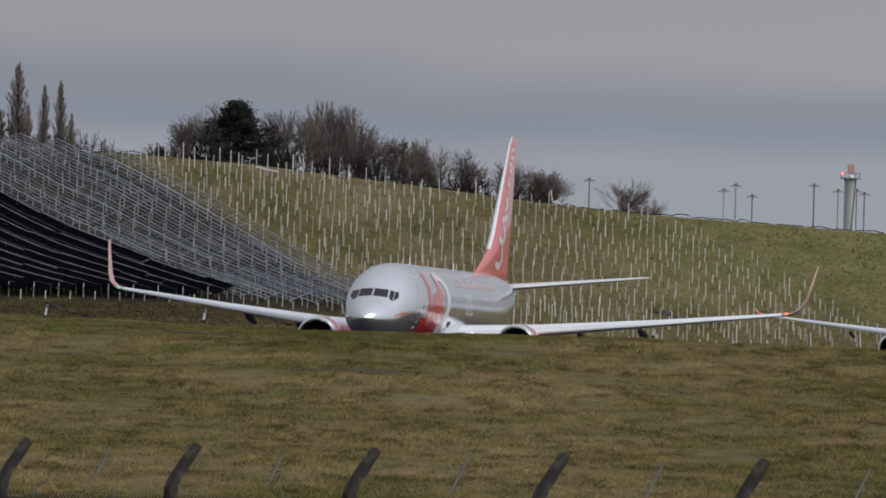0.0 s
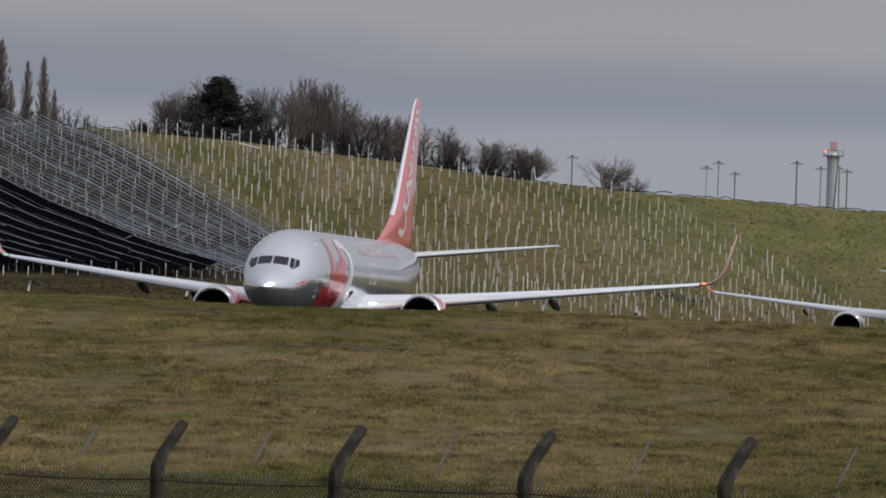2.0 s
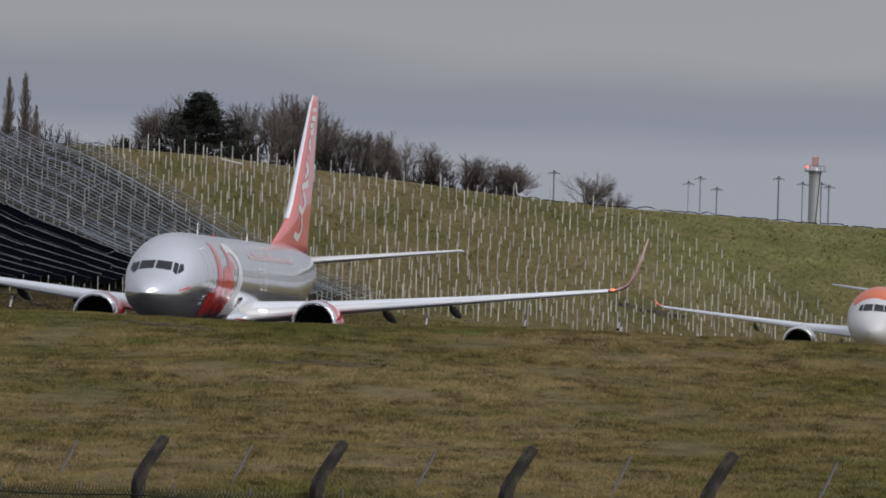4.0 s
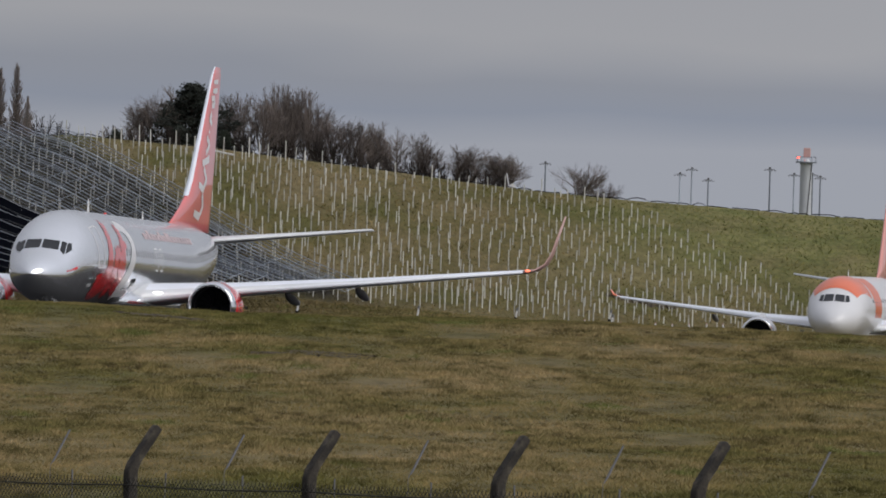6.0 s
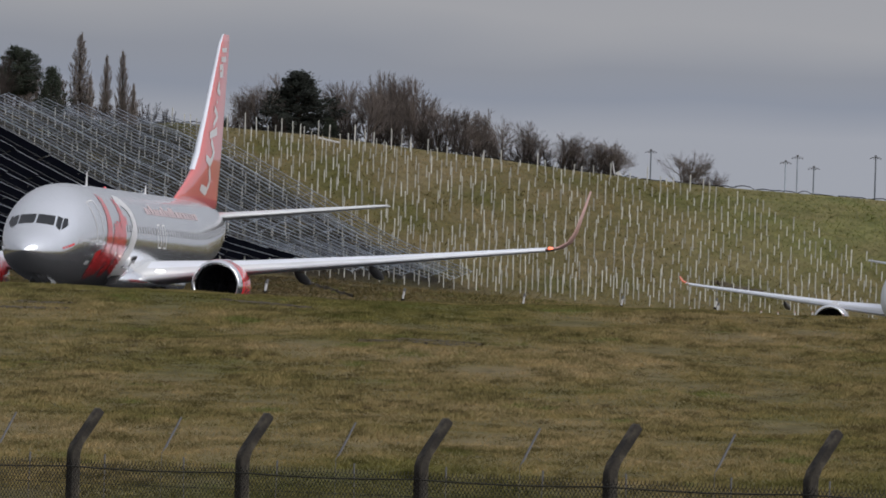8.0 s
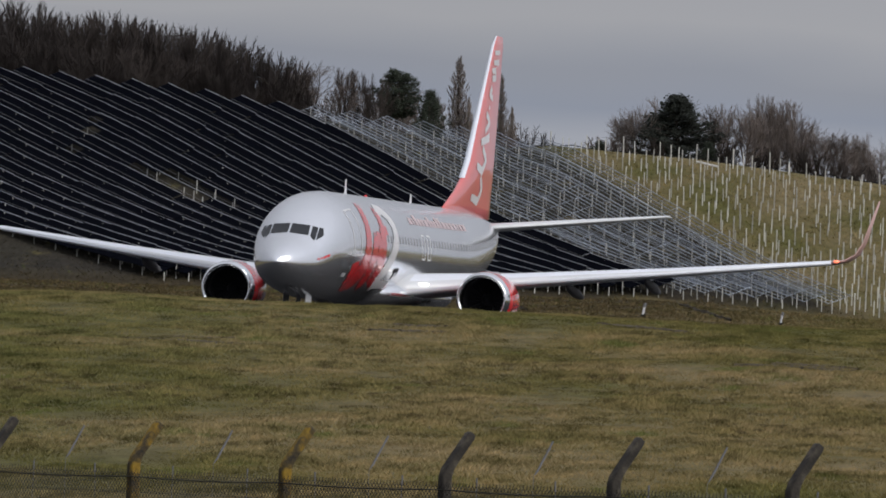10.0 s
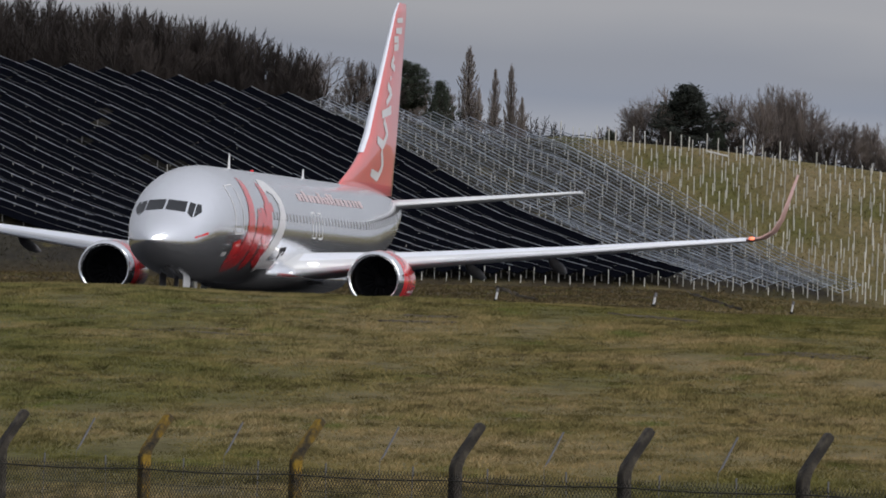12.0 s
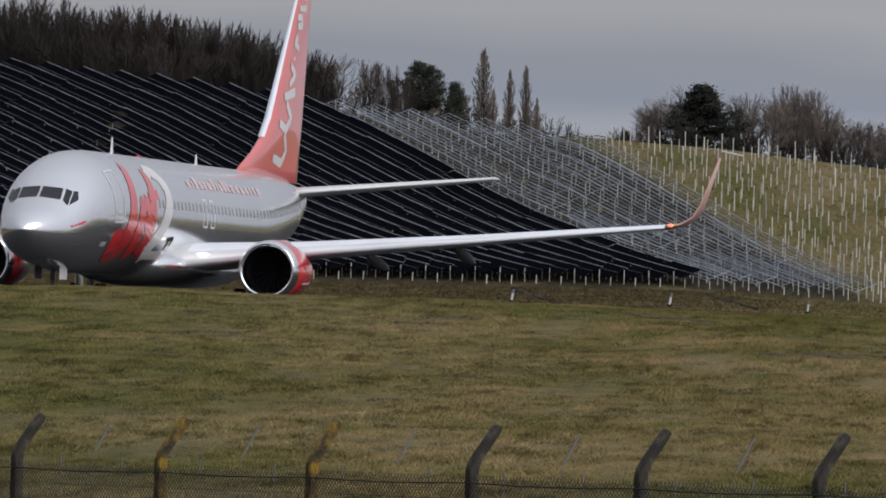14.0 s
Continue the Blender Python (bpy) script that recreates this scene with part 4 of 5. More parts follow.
def solar_rows():
    rng = random.Random(4)
    tall = mesh_of("post", *tube([(0, 0, -0.3), (0, 0, 2.0)], 0.058, 4), POST_PALE)
    short = mesh_of("post", *tube([(0, 0, -0.3), (0, 0, 1.35)], 0.058, 4), POST_PALE)
    mid = mesh_of("post", *tube([(0, 0, -0.3), (0, 0, 1.36)], 0.052, 4), POST_PALE)
    low = mesh_of("post", *tube([(0, 0, -0.3), (0, 0, 0.80)], 0.052, 4), POST_PALE)
    step = 3.66
    for i in range(-28, 20):
        xt = -37.9 + step * i + 1.8
        kind = "panel" if xt < -64.7 else "rack" if xt < -37.9 else "post"
        root = new("solar_panel_row" if kind == "panel" else "solar_rack_row" if kind == "rack" else "solar_post_row")
        tagged(root, {"panel": "long row of dark solar panels on galvanised mounts", "rack": "bare galvanised solar rack row awaiting its panels", "post": "row of pale driven posts for solar racks"}[kind], "solar array", "solar rows on the hillside")
        a, z = hill_point(xt, 0), hill_point(xt, 1)
        run = Vector((z.x - a.x, z.y - a.y, 0))
        length = run.length
        run.normalize()
        across = Vector((-run.y, run.x, 0))  # to the right and away
        if across.x < 0:
            across = -across
        n = int(length / 3.05)
        for j in range(n + 1):
            k = j / n
            p = hill_point(xt, k)
            if p.x < -104 or k < (xt - 16.5) / 19.0:
                continue
            for me, off in ((tall, 0.0), (short, 2.0)) if kind == "post" else ((mid, 1.75), (low, 0.25)):
                q = p + across * off
                if kind == "post" and rng.random() < 0.12:
                    continue
                if kind == "panel" and k < 0.55 and j % 2:
                    continue
                o = part("post", me, None, root)
                if kind == "post" and xt > -12:
                    o.scale.z = 0.82 * rng.choice((0.72, 0.85, 1.0, 1.0))
                o.location = (q.x, q.y, ground_height(q.x, q.y) + (rng.uniform(-0.25, 0.15) if kind == "post" else 0))
                o.rotation_euler = (rng.gauss(0, 0.012), rng.gauss(0, 0.02), rng.uniform(0, 1.5))
        if kind == "post":
            continue
        # rails along the row and rafters across
        ks = [k for k in np.linspace(0, 1, 25) if hill_point(xt, k).x > -106]
        if len(ks) < 2:
            continue
        for off, h in [(-0.15 + 0.44 * q, 0.86 + 0.163 * q) for q in range(6)]:
            if kind == "panel":
                continue
            pts = [hill_point(xt, k) + across * off + Vector((0, 0, h)) for k in ks]
            part("rail", fix(tube(pts, 0.046, 4)), GALV, root)
        if kind == "rack":
            for k in np.linspace(0.0, 1.0, n + 1):
                p = hill_point(xt, k)
                part("rafter", tube([p + across * -0.2 + Vector((0, 0, 0.80)), p + across * 2.15 + Vector((0, 0, 1.67))], 0.028, 4), GALV, root)
        else:
            m = int(length / 1.7)
            for j in range(m):
                k0, k1 = (j + 0.01) / m, (j + 0.99) / m
                p, q = hill_point(xt, k0), hill_point(xt, k1)
                if q.x < -104:
                    continue
                if 0.45 < k0 < 0.60 and i in (-17, -18) or rng.random() < 0.004:
                    continue
                rise = 0.09 * math.sin(j // 6 * 2.1 + i) + rng.gauss(0, 0.012)
                for lo, hi in (((-0.10, 0.88), (0.98, 1.28)), ((1.02, 1.33), (2.10, 1.73))):
                    v = [pt + across * off + Vector((0, 0, h + rise)) for pt, (off, h) in ((p, lo), (p, hi), (q, hi), (q, lo))]
                    dn = Vector((0, 0, -0.045))
                    verts = v + [c + dn for c in v]
                    part("solar_panel", (verts, [(0, 1, 2, 3), (7, 6, 5, 4), (0, 4, 5, 1), (1, 5, 6, 2), (2, 6, 7, 3), (3, 7, 4, 0)]), PANEL_BACK, root)
            for off, h, r, mat in ((2.115, 1.735, 0.040, ALU), (1.0, 1.315, 0.026, DULL_STEEL)):
                g = 0
                while g + 1 < m:
                    e = min(m, g + 6)
                    rise = 0.09 * math.sin(g // 6 * 2.1 + i)
                    pq = [hill_point(xt, c / m) for c in (g, (g + e) / 2, e)]
                    if pq[-1].x > -104:
                        part("panel_edge", tube([c + across * off + Vector((0, 0, h + rise)) for c in pq], r, 4), mat, root)
                    g = e


solar_rows()


# ---- trees on the skyline ----
def branch_mesh(seed, spread, levels, kids, shrink, droop=0.0, base_clear=0.2, shoots=1, stem=5.6, taper=0.45, leaf=None, bend=0.10):
    """Trunk and twig geometry of a bare tree of height about 10."""
    rng = random.Random(seed)
    wood, twig = ([], []), ([], [])

    def bar(store, p, q, r0, r1):
        v, f = store
        d = (q - p).normalized()
        a = d.orthogonal().normalized()
        b = d.cross(a)
        i = len(v)
        for c, r in ((p, r0), (q, r1)):
            for k in range(3):
                v.append(c + r * (math.cos(2.094 * k) * a + math.sin(2.094 * k) * b))
        f.extend((i + k, i + (k + 1) % 3, i + 3 + (k + 1) % 3, i + 3 + k) for k in range(3))

    def grow(p, d, length, r, level):
        q = p
        steps = 3 if level < 2 else 2
        spots = []
        for s in range(steps):
            d = (d + Vector((rng.gauss(0, bend), rng.gauss(0, bend), rng.gauss(0.05 - droop, 0.06)))).normalized()
            e = q + d * length / steps
            bar(wood if level < 2 else twig, q, e, r * (1 - 0.25 * s / steps), r * (1 - 0.25 * (s + 1) / steps))
            spots.append((q, e, d))
            q = e
        if level >= levels:
            return
        n = kids + rng.randint(-1, 1)
        for k in range(n):
            u = (base_clear if level == 0 else 0.15) + (1 - (base_clear if level == 0 else 0.15)) * (k + rng.random()) / n
            i = min(steps - 1, int(u * steps))
            a, e, dd = spots[i]
            at = a + (e - a) * (u * steps - i)
            ang = rng.uniform(0.5, 1.0) * spread
            turn = rng.uniform(0, 2 * math.pi)
            o = dd.orthogonal().normalized()
            side_dir = (o * math.cos(turn) + dd.cross(o) * math.sin(turn)).normalized()
            nd = (dd * math.cos(ang) + side_dir * math.sin(ang)).normalized()
            grow(at, nd, length * shrink * rng.uniform(0.75, 1.15) * (1.0 + taper / 3 - taper * u), max(0.011, r * 0.48), level + 1)
        grow(q, d, length * shrink * 0.8, max(0.011, r * 0.55), level + 1)

    for _ in range(shoots):
        lean = Vector((rng.gauss(0, 0.12), rng.gauss(0, 0.12), 1)).normalized() if shoots > 1 else Vector((rng.gauss(0, bend * 0.4), rng.gauss(0, bend * 0.4), 1))
        grow(Vector((rng.gauss(0, 0.5) if shoots > 1 else 0, rng.gauss(0, 0.5) if shoots > 1 else 0, -0.4)), lean.normalized(), stem, 0.17 if shoots == 1 else 0.09, 0)
    top = max(v.z for v in twig[0])
    k = 10.0 / top
    return tuple(mesh_of(n, [v * k for v in g[0]], g[1], m) for n, g, m in (("trunk", wood, leaf or BARK), ("crown", twig, leaf or TWIG)))


def poplar_mesh(seed):
    """A narrow bare poplar: steep limbs hugging the stem, fine upright twigs filling a spindle outline."""
    rng = random.Random(seed)
    wood, twig = ([], []), ([], [])

    def bar(store, p, q, r0, r1):
        v, f = store
        d = (q - p).normalized()
        a = d.orthogonal().normalized()
        b = d.cross(a)
        i = len(v)
        for c, r in ((p, r0), (q, r1)):
            v.extend(c + r * (math.cos(2.094 * k) * a + math.sin(2.094 * k) * b) for k in range(3))
        f.extend((i + k, i + (k + 1) % 3, i + 3 + (k + 1) % 3, i + 3 + k) for k in range(3))

    spindle = ((0, 0.12), (2, 0.34), (4, 0.60), (6, 0.66), (8, 0.46), (9.3, 0.18), (10, 0.02))
    stem = [Vector((rng.gauss(0, 0.04), rng.gauss(0, 0.04), z)) for z in (-0.4, 2, 4, 6, 8, 9.6)]
    for i in range(5):
        bar(wood, stem[i], stem[i + 1], 0.15 - 0.027 * i, 0.123 - 0.027 * i)
    for n in range(110):
        z = 0.5 + 8.6 * (n + rng.random()) / 110
        turn = 2.4 * n
        out_dir = Vector((math.cos(turn), math.sin(turn), 0))
        tip_z = z + rng.uniform(1.7, 2.9) * (1 - 0.085 * z)
        tip = out_dir * interp(tip_z, spindle) * rng.uniform(0.35, 1.05) + Vector((0, 0, tip_z))
        foot = Vector((0, 0, z))
        knee = foot + (tip - foot) * 0.4 + out_dir * 0.06
        bar(wood, foot, knee, 0.030, 0.020)
        bar(twig, knee, tip, 0.020, 0.009)
        for _ in range(20):
            a = foot + (tip - foot) * rng.uniform(0.3, 1.0)
            d = Vector((rng.gauss(0, 0.16), rng.gauss(0, 0.16), 1.0)) + out_dir * rng.uniform(-0.05, 0.15)
            bar(twig, a, a + d * rng.uniform(0.25, 0.65) * (1 - 0.06 * a.z), 0.013, 0.007)
    return mesh_of("trunk", *wood, BARK), mesh_of("crown", *twig, PALE_TWIG)


def limbed_mesh(seed, profile, limbs, count, size, spread, mat, upward):
    """An evergreen: a trunk, limbs out to an uneven reach, and sprays of needles along each limb."""
    rng = random.Random(seed)
    v, f, tv, tf = [], [], [], []

    def wood(path, radii):
        g = tube(path, radii, 5)
        k = len(tv)
        tv.extend(g[0])
        tf.extend(tuple(j + k for j in q) for q in g[1])

    wood([(0, 0, -0.4), (0.1, 0, 4), (-0.1, 0, 7), (0, 0, 9.4)], [0.30, 0.22, 0.13, 0.03])
    low, high = profile[0][0], profile[-1][0]
    for n in range(limbs):
        z = low + (high - low) * (n + rng.random()) / limbs
        turn = 2.4 * n + rng.gauss(0, 0.4)
        reach = interp(z, profile) * rng.choice((0.55, 0.75, 0.9, 1.0, 1.12))
        a = Vector((0, 0, max(0.2, z - upward * reach)))
        e = Vector((reach * math.cos(turn), reach * math.sin(turn), min(high, z + rng.gauss(0, 0.12))))
        wood([a, (a + e) / 2, e], [0.07, 0.05, 0.02])
        for _ in range(int(count / limbs)):
            u = rng.uniform(0.25, 1.03)
            wide = spread * (1.25 - 0.55 * u)
            c = a + (e - a) * u + Vector((rng.gauss(0, wide), rng.gauss(0, wide), rng.gauss(0.05, wide * 0.8)))
            p = (Vector((rng.gauss(0, 1), rng.gauss(0, 1), rng.gauss(0.3, 0.8))) + (e - a).normalized()).normalized() * size * rng.uniform(0.5, 1.5)
            b = p.orthogonal().normalized() * size * rng.uniform(0.2, 0.5)
            i = len(v)
            v.extend((c - p * 0.7, c - b, c + p, c + b))
            f.append((i, i + 1, i + 2, i + 3))
    return mesh_of("trunk", tv, tf, BARK), mesh_of("crown", v, f, mat)


def plant(meshes, x, y, top, width, label, name="tree", spin=0.0, sink=0.3):
    z = ground_height(x, y) - sink
    root = new(name)
    tagged(root, label, "tree" if name != "bush" else "bush")
    for me, n in zip(meshes, ("trunk", "crown")):
        part(n, me, None, root)
    h = (EYE + top - z) / 10.0
    root.location, root.rotation_euler = (x, y, z), (0, 0, spin)
    root.scale = (h * width, h * width, h)
    return root


def skyline():
    rng = random.Random(11)
    broad = [branch_mesh(s, 0.85, 4, 5, 0.70, 0.03, 0.42, 1, 3.3, 0.1) for s in (1, 2, 3, 4)]
    broad += [branch_mesh(s, 0.50, 4, 5, 0.56, -0.03, 0.22, 2, 4.4, 0.25) for s in (21, 22, 23, 24, 25)]
    narrow = [poplar_mesh(s) for s in (5, 6)]
    copse = [branch_mesh(s, 0.42, 3, 6, 0.50, -0.02, 0.10, 5, 5.6, 0.45, THICKET) for s in (7, 8, 9, 10)]
    dark = limbed_mesh(3, ((0.2, 3.3), (2.5, 3.5), (5.0, 3.1), (7.0, 2.3), (8.6, 1.2), (10.0, 0.2)), 130, 17000, 0.20, 0.30, EVERGREEN, 0.35)
    pine = limbed_mesh(4, ((4.6, 1.2), (5.6, 2.6), (6.6, 3.0), (8.0, 2.7), (9.2, 1.9), (10.0, 0.6)), 60, 11000, 0.17, 0.26, PINE, 0.15)
    bushy = limbed_mesh(5, ((0.2, 3.2), (3.0, 3.6), (6.0, 3.0), (8.0, 2.0), (10.0, 0.4)), 80, 8000, 0.22, 0.42, PINE, 0.3)
    # clump behind the post rows
    for x, top, w in ((-34.4, 22.6, 1.3), (-32.4, 22.0, 1.3), (-29.9, 25.1, 1.0), (-28.2, 25.4, 0.9), (-26.7, 27.1, 0.9), (-21.0, 26.2, 0.9), (-19.6, 26.4, 0.9), (-18.2, 26.6, 0.85), (-17.4, 25.6, 0.8), (-16.6, 27.1, 0.8), (-15.8, 26.4, 0.8), (-15.0, 27.2, 0.8), (-14.2, 26.2, 0.8), (-13.4, 26.9, 0.8), (-12.6, 26.0, 0.8), (-11.9, 26.2, 0.85), (-9.9, 23.9, 1.1), (-8.4, 23.2, 1.2), (-7.2, 22.8, 1.2), (-6.2, 22.9, 1.1), (-4.6, 23.6, 1.0), (-2.8, 23.4, 1.0), (-1.2, 22.5, 1.1), (0.8, 21.8, 1.2), (3.2, 21.7, 1.2), (5.2, 21.0, 1.2), (6.9, 20.8, 1.2), (8.1, 20.5, 1.2), (9.4, 20.9, 1.0), (16.2, 20.2, 1.1), (19.0, 18.2, 1.2)):
        plant(broad[rng.randrange(9 if x < -2 else 4)], x, 950 + rng.uniform(-14, 16), top, w, "bare winter tree on the hilltop", "tree", rng.uniform(0, 6))
    for x, top in ((-30.5, 21.6), (-26.5, 22.0), (-19.0, 22.0), (-15.5, 22.2), (-12.0, 21.8), (-9.6, 21.2), (-7.4, 20.4), (-5.2, 20.3), (-3.0, 20.2), (-0.8, 19.8), (1.4, 19.4), (3.6, 19.0), (5.8, 18.6), (7.8, 18.2)):
        plant(copse[rng.randrange(4)], x, 940 + rng.uniform(-6, 6), top, 1.6, "tangled leafless hedge thicket", "bush", rng.uniform(0, 6))
    plant(dark, -24.6, 940, 26.3, 1.80, "dense dark evergreen tree on the hilltop")
    plant(bushy, -21.3, 938, 21.6, 1.2, "dark evergreen bush on the hilltop", "bush")
    plant(bushy, -32.6, 938, 21.4, 1.4, "dark evergreen bush on the hilltop", "bush")
    for (x, top, w), k in zip(((-48.1, 30.5, 1.0), (-45.3, 28.3, 0.75), (-43.6, 28.7, 0.8), (-42.4, 25.3, 0.8), (-47.0, 26.0, 0.9)), (0, 1, 0, 1, 0)):
        plant(narrow[k], x, 950, top, w * 1.7, "tall narrow bare poplar", "tree", 1.3 * k + x)
    plant(pine, -54.7, 950, 28.4, 1.02, "dark round-headed pine tree")
    plant(bushy, -51.0, 948, 26.2, 0.9, "dark evergreen bush on the hilltop", "bush")
    # leafless wood along the left of the ridge
    tops = ((-135, 36), (-112, 34.5), (-99.7, 33.0), (-96.1, 34.6), (-93, 33.2), (-90.6, 32.9), (-84.6, 33.2), (-79.8, 32.3), (-75.6, 31.7), (-72.6, 31.0), (-69.5, 29.9), (-65.9, 28.8), (-63.5, 29.2), (-61.1, 27.9), (-58.1, 28.0), (-54, 26.2), (-50, 25.0), (-44, 23.6), (-38, 22.0))
    x = -112.0
    while x < -38:
        t = interp(x, tops) + 0.9
        far = rng.uniform(935, 985)
        plant(copse[rng.randrange(4)] if x < -66 or rng.random() < 0.4 else broad[rng.randrange(9)], x * far / 950, far, (t + rng.uniform(-0.7, 0.0)) * far / 950, 1.1, "leafless tree of a dense winter wood", "tree", rng.uniform(0, 6))
        x += rng.uniform(0.45, 0.8) if x < -66 else rng.uniform(1.2, 2.4)
    x = -112.0
    while x < -60:
        t = interp(x, tops) - 3.2
        plant(copse[rng.randrange(4)], x, 928 + rng.uniform(-4, 4), t + rng.uniform(-0.8, 0.8), 1.5, "tangled leafless hedge thicket", "bush", rng.uniform(0, 6))
        x += rng.uniform(1.2, 1.9)


skyline()


# ---- masts and the radar tower beyond the ridge ----
def mast(x, y, top):
    z0 = ground_height(x, y)
    root = new("light_mast")
    tagged(root, "tall grey apron light mast with floodlight ring", "light mast", "apron light masts")
    root.location = (x, y, z0)
    h = EYE + top - z0
    part("pole", fix(tube([(0, 0, -0.2), (0, 0, h)], [0.17, 0.10], 8)), GALV, root)
    part("crossbar", box(0, 0, h - 0.1, 1.3, 0.2, 0.08, 0.02), DULL_STEEL, root)
    for dx in (-0.72, -0.3, 0.3, 0.72):
        part("floodlight", box(dx, -0.1, h - 0.28 + 0.03 * (abs(dx) < 0.5), 0.24, 0.3, 0.14, 0.03), DULL_STEEL, root)
    part("head", box(0, 0, h + 0.08, 0.34, 0.34, 0.22, 0.04), DULL_STEEL, root)


for mx, mt in ((36.6, 25.9), (38.3, 26.7), (40.7, 25.2), (49.6, 27.0), (53.1, 26.3), (55.75, 26.4), (56.9, 26.0), (9.9, 27.5), (17.1, 26.9)):
    mast(mx, 1300, mt)


def radar_tower():
    x, y = 54.65, 1296.0
    z0 = ground_height(x, y)
    root = new("radar_tower")
    tagged(root, "pale round radar tower with red antenna on top", "tower")
    root.location = (x, y, z0)
    h = EYE + 28.0 - z0
    part("shaft", fix(ring_loft([[Vector((r * math.cos(2 * math.pi * j / 28), r * math.sin(2 * math.pi * j / 28), z)) for j in range(28)] for z, r in ((-0.3, 0.95), (h * 0.5, 0.88), (h - 0.5, 0.84), (h - 0.1, 1.0))])), worn("pale_tower_paint", (0.47, 0.49, 0.53), 0.7, 0, 3.0, 0.3, 0.12), root, "", True)
    part("platform", fix(tube([(0, 0, h - 0.1), (0, 0, h + 0.05)], 1.55, 20)), GALV, root)
    for k in range(12):
        a = 2 * math.pi * k / 12
        part("railing_post", fix(tube([(1.48 * math.cos(a), 1.48 * math.sin(a), h + 0.05), (1.48 * math.cos(a), 1.48 * math.sin(a), h + 0.75)], 0.03, 5)), GALV, root)
    ring = [(1.48 * math.cos(2 * math.pi * k / 24), 1.48 * math.sin(2 * math.pi * k / 24), h + 0.75) for k in range(25)]
    part("handrail", fix(tube(ring, 0.03, 5)), GALV, root)
    part("pedestal", fix(tube([(0, 0, h), (0, 0, h + 0.5)], [0.5, 0.35], 12)), WHITE, root)
    part("antenna", box(0.05, -0.1, h + 1.35, 1.0, 0.5, 1.4, 0.08), WINGLET_RED, root, "dull red radar antenna")
    bm = bmesh.new()
    bmesh.ops.create_uvsphere(bm, u_segments=12, v_segments=8, radius=0.16, matrix=Matrix.Translation((-1.20, -0.8, h + 0.62)))
    part("warning_light", bm, RED_GLOW, root, "glowing red warning light", True)
    part("cable_duct", fix(tube([(0.75, -0.55, h - 0.3), (0.2, -0.95, h * 0.62), (0.75, -0.6, h * 0.3), (0.7, -0.6, 0)], 0.06, 6)), DARK, root)


radar_tower()


# ---- ridge clutter ----
def ridge_coil():
    """Slack dark wire lying along the ridge with loops standing up."""
    rng = random.Random(8)
    root = new("ridge_wire")
    tagged(root, "slack dark wire and cable loops along the ridge", "wire")
    x = -40.0
    while x < 60:
        n = rng.randint(5, 9)
        pts = []
        amp = rng.choice((0.03, 0.05, 0.08, 0.12, 0.3)) if x > 15 else rng.uniform(0.05, 0.25)
        for k in range(n):
            xx = x + k * 0.35
            pts.append((xx, 902.0 + rng.gauss(0, 0.2), ground_height(xx, 902) + 0.05 + amp * abs(math.sin(k * math.pi / (n - 1))) + rng.uniform(0, 0.1)))
        part("wire_loop", fix(tube(pts, 0.050, 5)), DARK, root)
        x += (n - 1) * 0.35 + rng.uniform(-0.2, 0.4)


ridge_coil()


def pipe():
    a, b = Vector((-21.4, 893, 0)), Vector((-19.2, 893, 0))
    a.z, b.z = ground_height(a.x, a.y) + 0.12, ground_height(b.x, b.y) + 0.12
    a.z = max(a.z, EYE + 18.75)
    b.z = a.z - 0.45
    tagged(part("pipe", fix(tube([a, b], 0.075, 8)), WHITE, None, "white pipe lying on the hill edge"), category="pipe")


pipe()


def cabin():
    z = ground_height(8.6, 906)
    root = new("site_cabin")
    tagged(root, "small white site shelter on the ridge", "cabin")
    root.location = (8.6, 906, z)
    part("wall", fix(ring_loft([[Vector((x, -0.6, 0)), Vector((x, 0.6, 0)), Vector((x, 0.6, h)), Vector((x, -0.6, h))] for x, h in ((-0.5, 0.3), (-0.15, 0.6), (0.12, 0.7), (0.4, 0.4))])), WHITE, root)
    part("mast", fix(tube([(-0.3, 0, 0.3), (-0.55, 0, 1.7)], 0.06, 6)), WHITE, root)
    part("rail", fix(tube([(-2.6, 0, 0.35), (0.9, 0, 0.25)], 0.10, 6)), GALV, root)


cabin()


# ---- marker stakes along the far edge of the taxiway ----
def edge_markers():
    for x, y in ((-34.8, 741.5), (-21.7, 738.0), (-10.5, 748.5), (-0.5, 775.0), (8.5, 825.0), (17.4, 830.5), (17.3, 833.5), (-34.7, 738.5), (-21.8, 743.5)):
        z = ground_height(x, y)
        root = new("edge_marker")
        tagged(root, "short leaning white taxiway edge marker with dark base", "marker", "taxiway edge markers")
        root.location = (x, y, z - 0.05)
        root.rotation_euler = (0, 0.16, 0)
        part("base", fix(tube([(0, 0, -0.1), (0, 0, 0.25)], 0.16, 8)), DARK, root)
        part("post", fix(tube([(0, 0, 0.25), (0, 0, 0.85)], 0.08, 8)), WHITE, root)
        part("cap", fix(tube([(0, 0, 0.85), (0, 0, 1.15)], [0.13, 0.09], 8)), DULL_STEEL, root)


edge_markers()


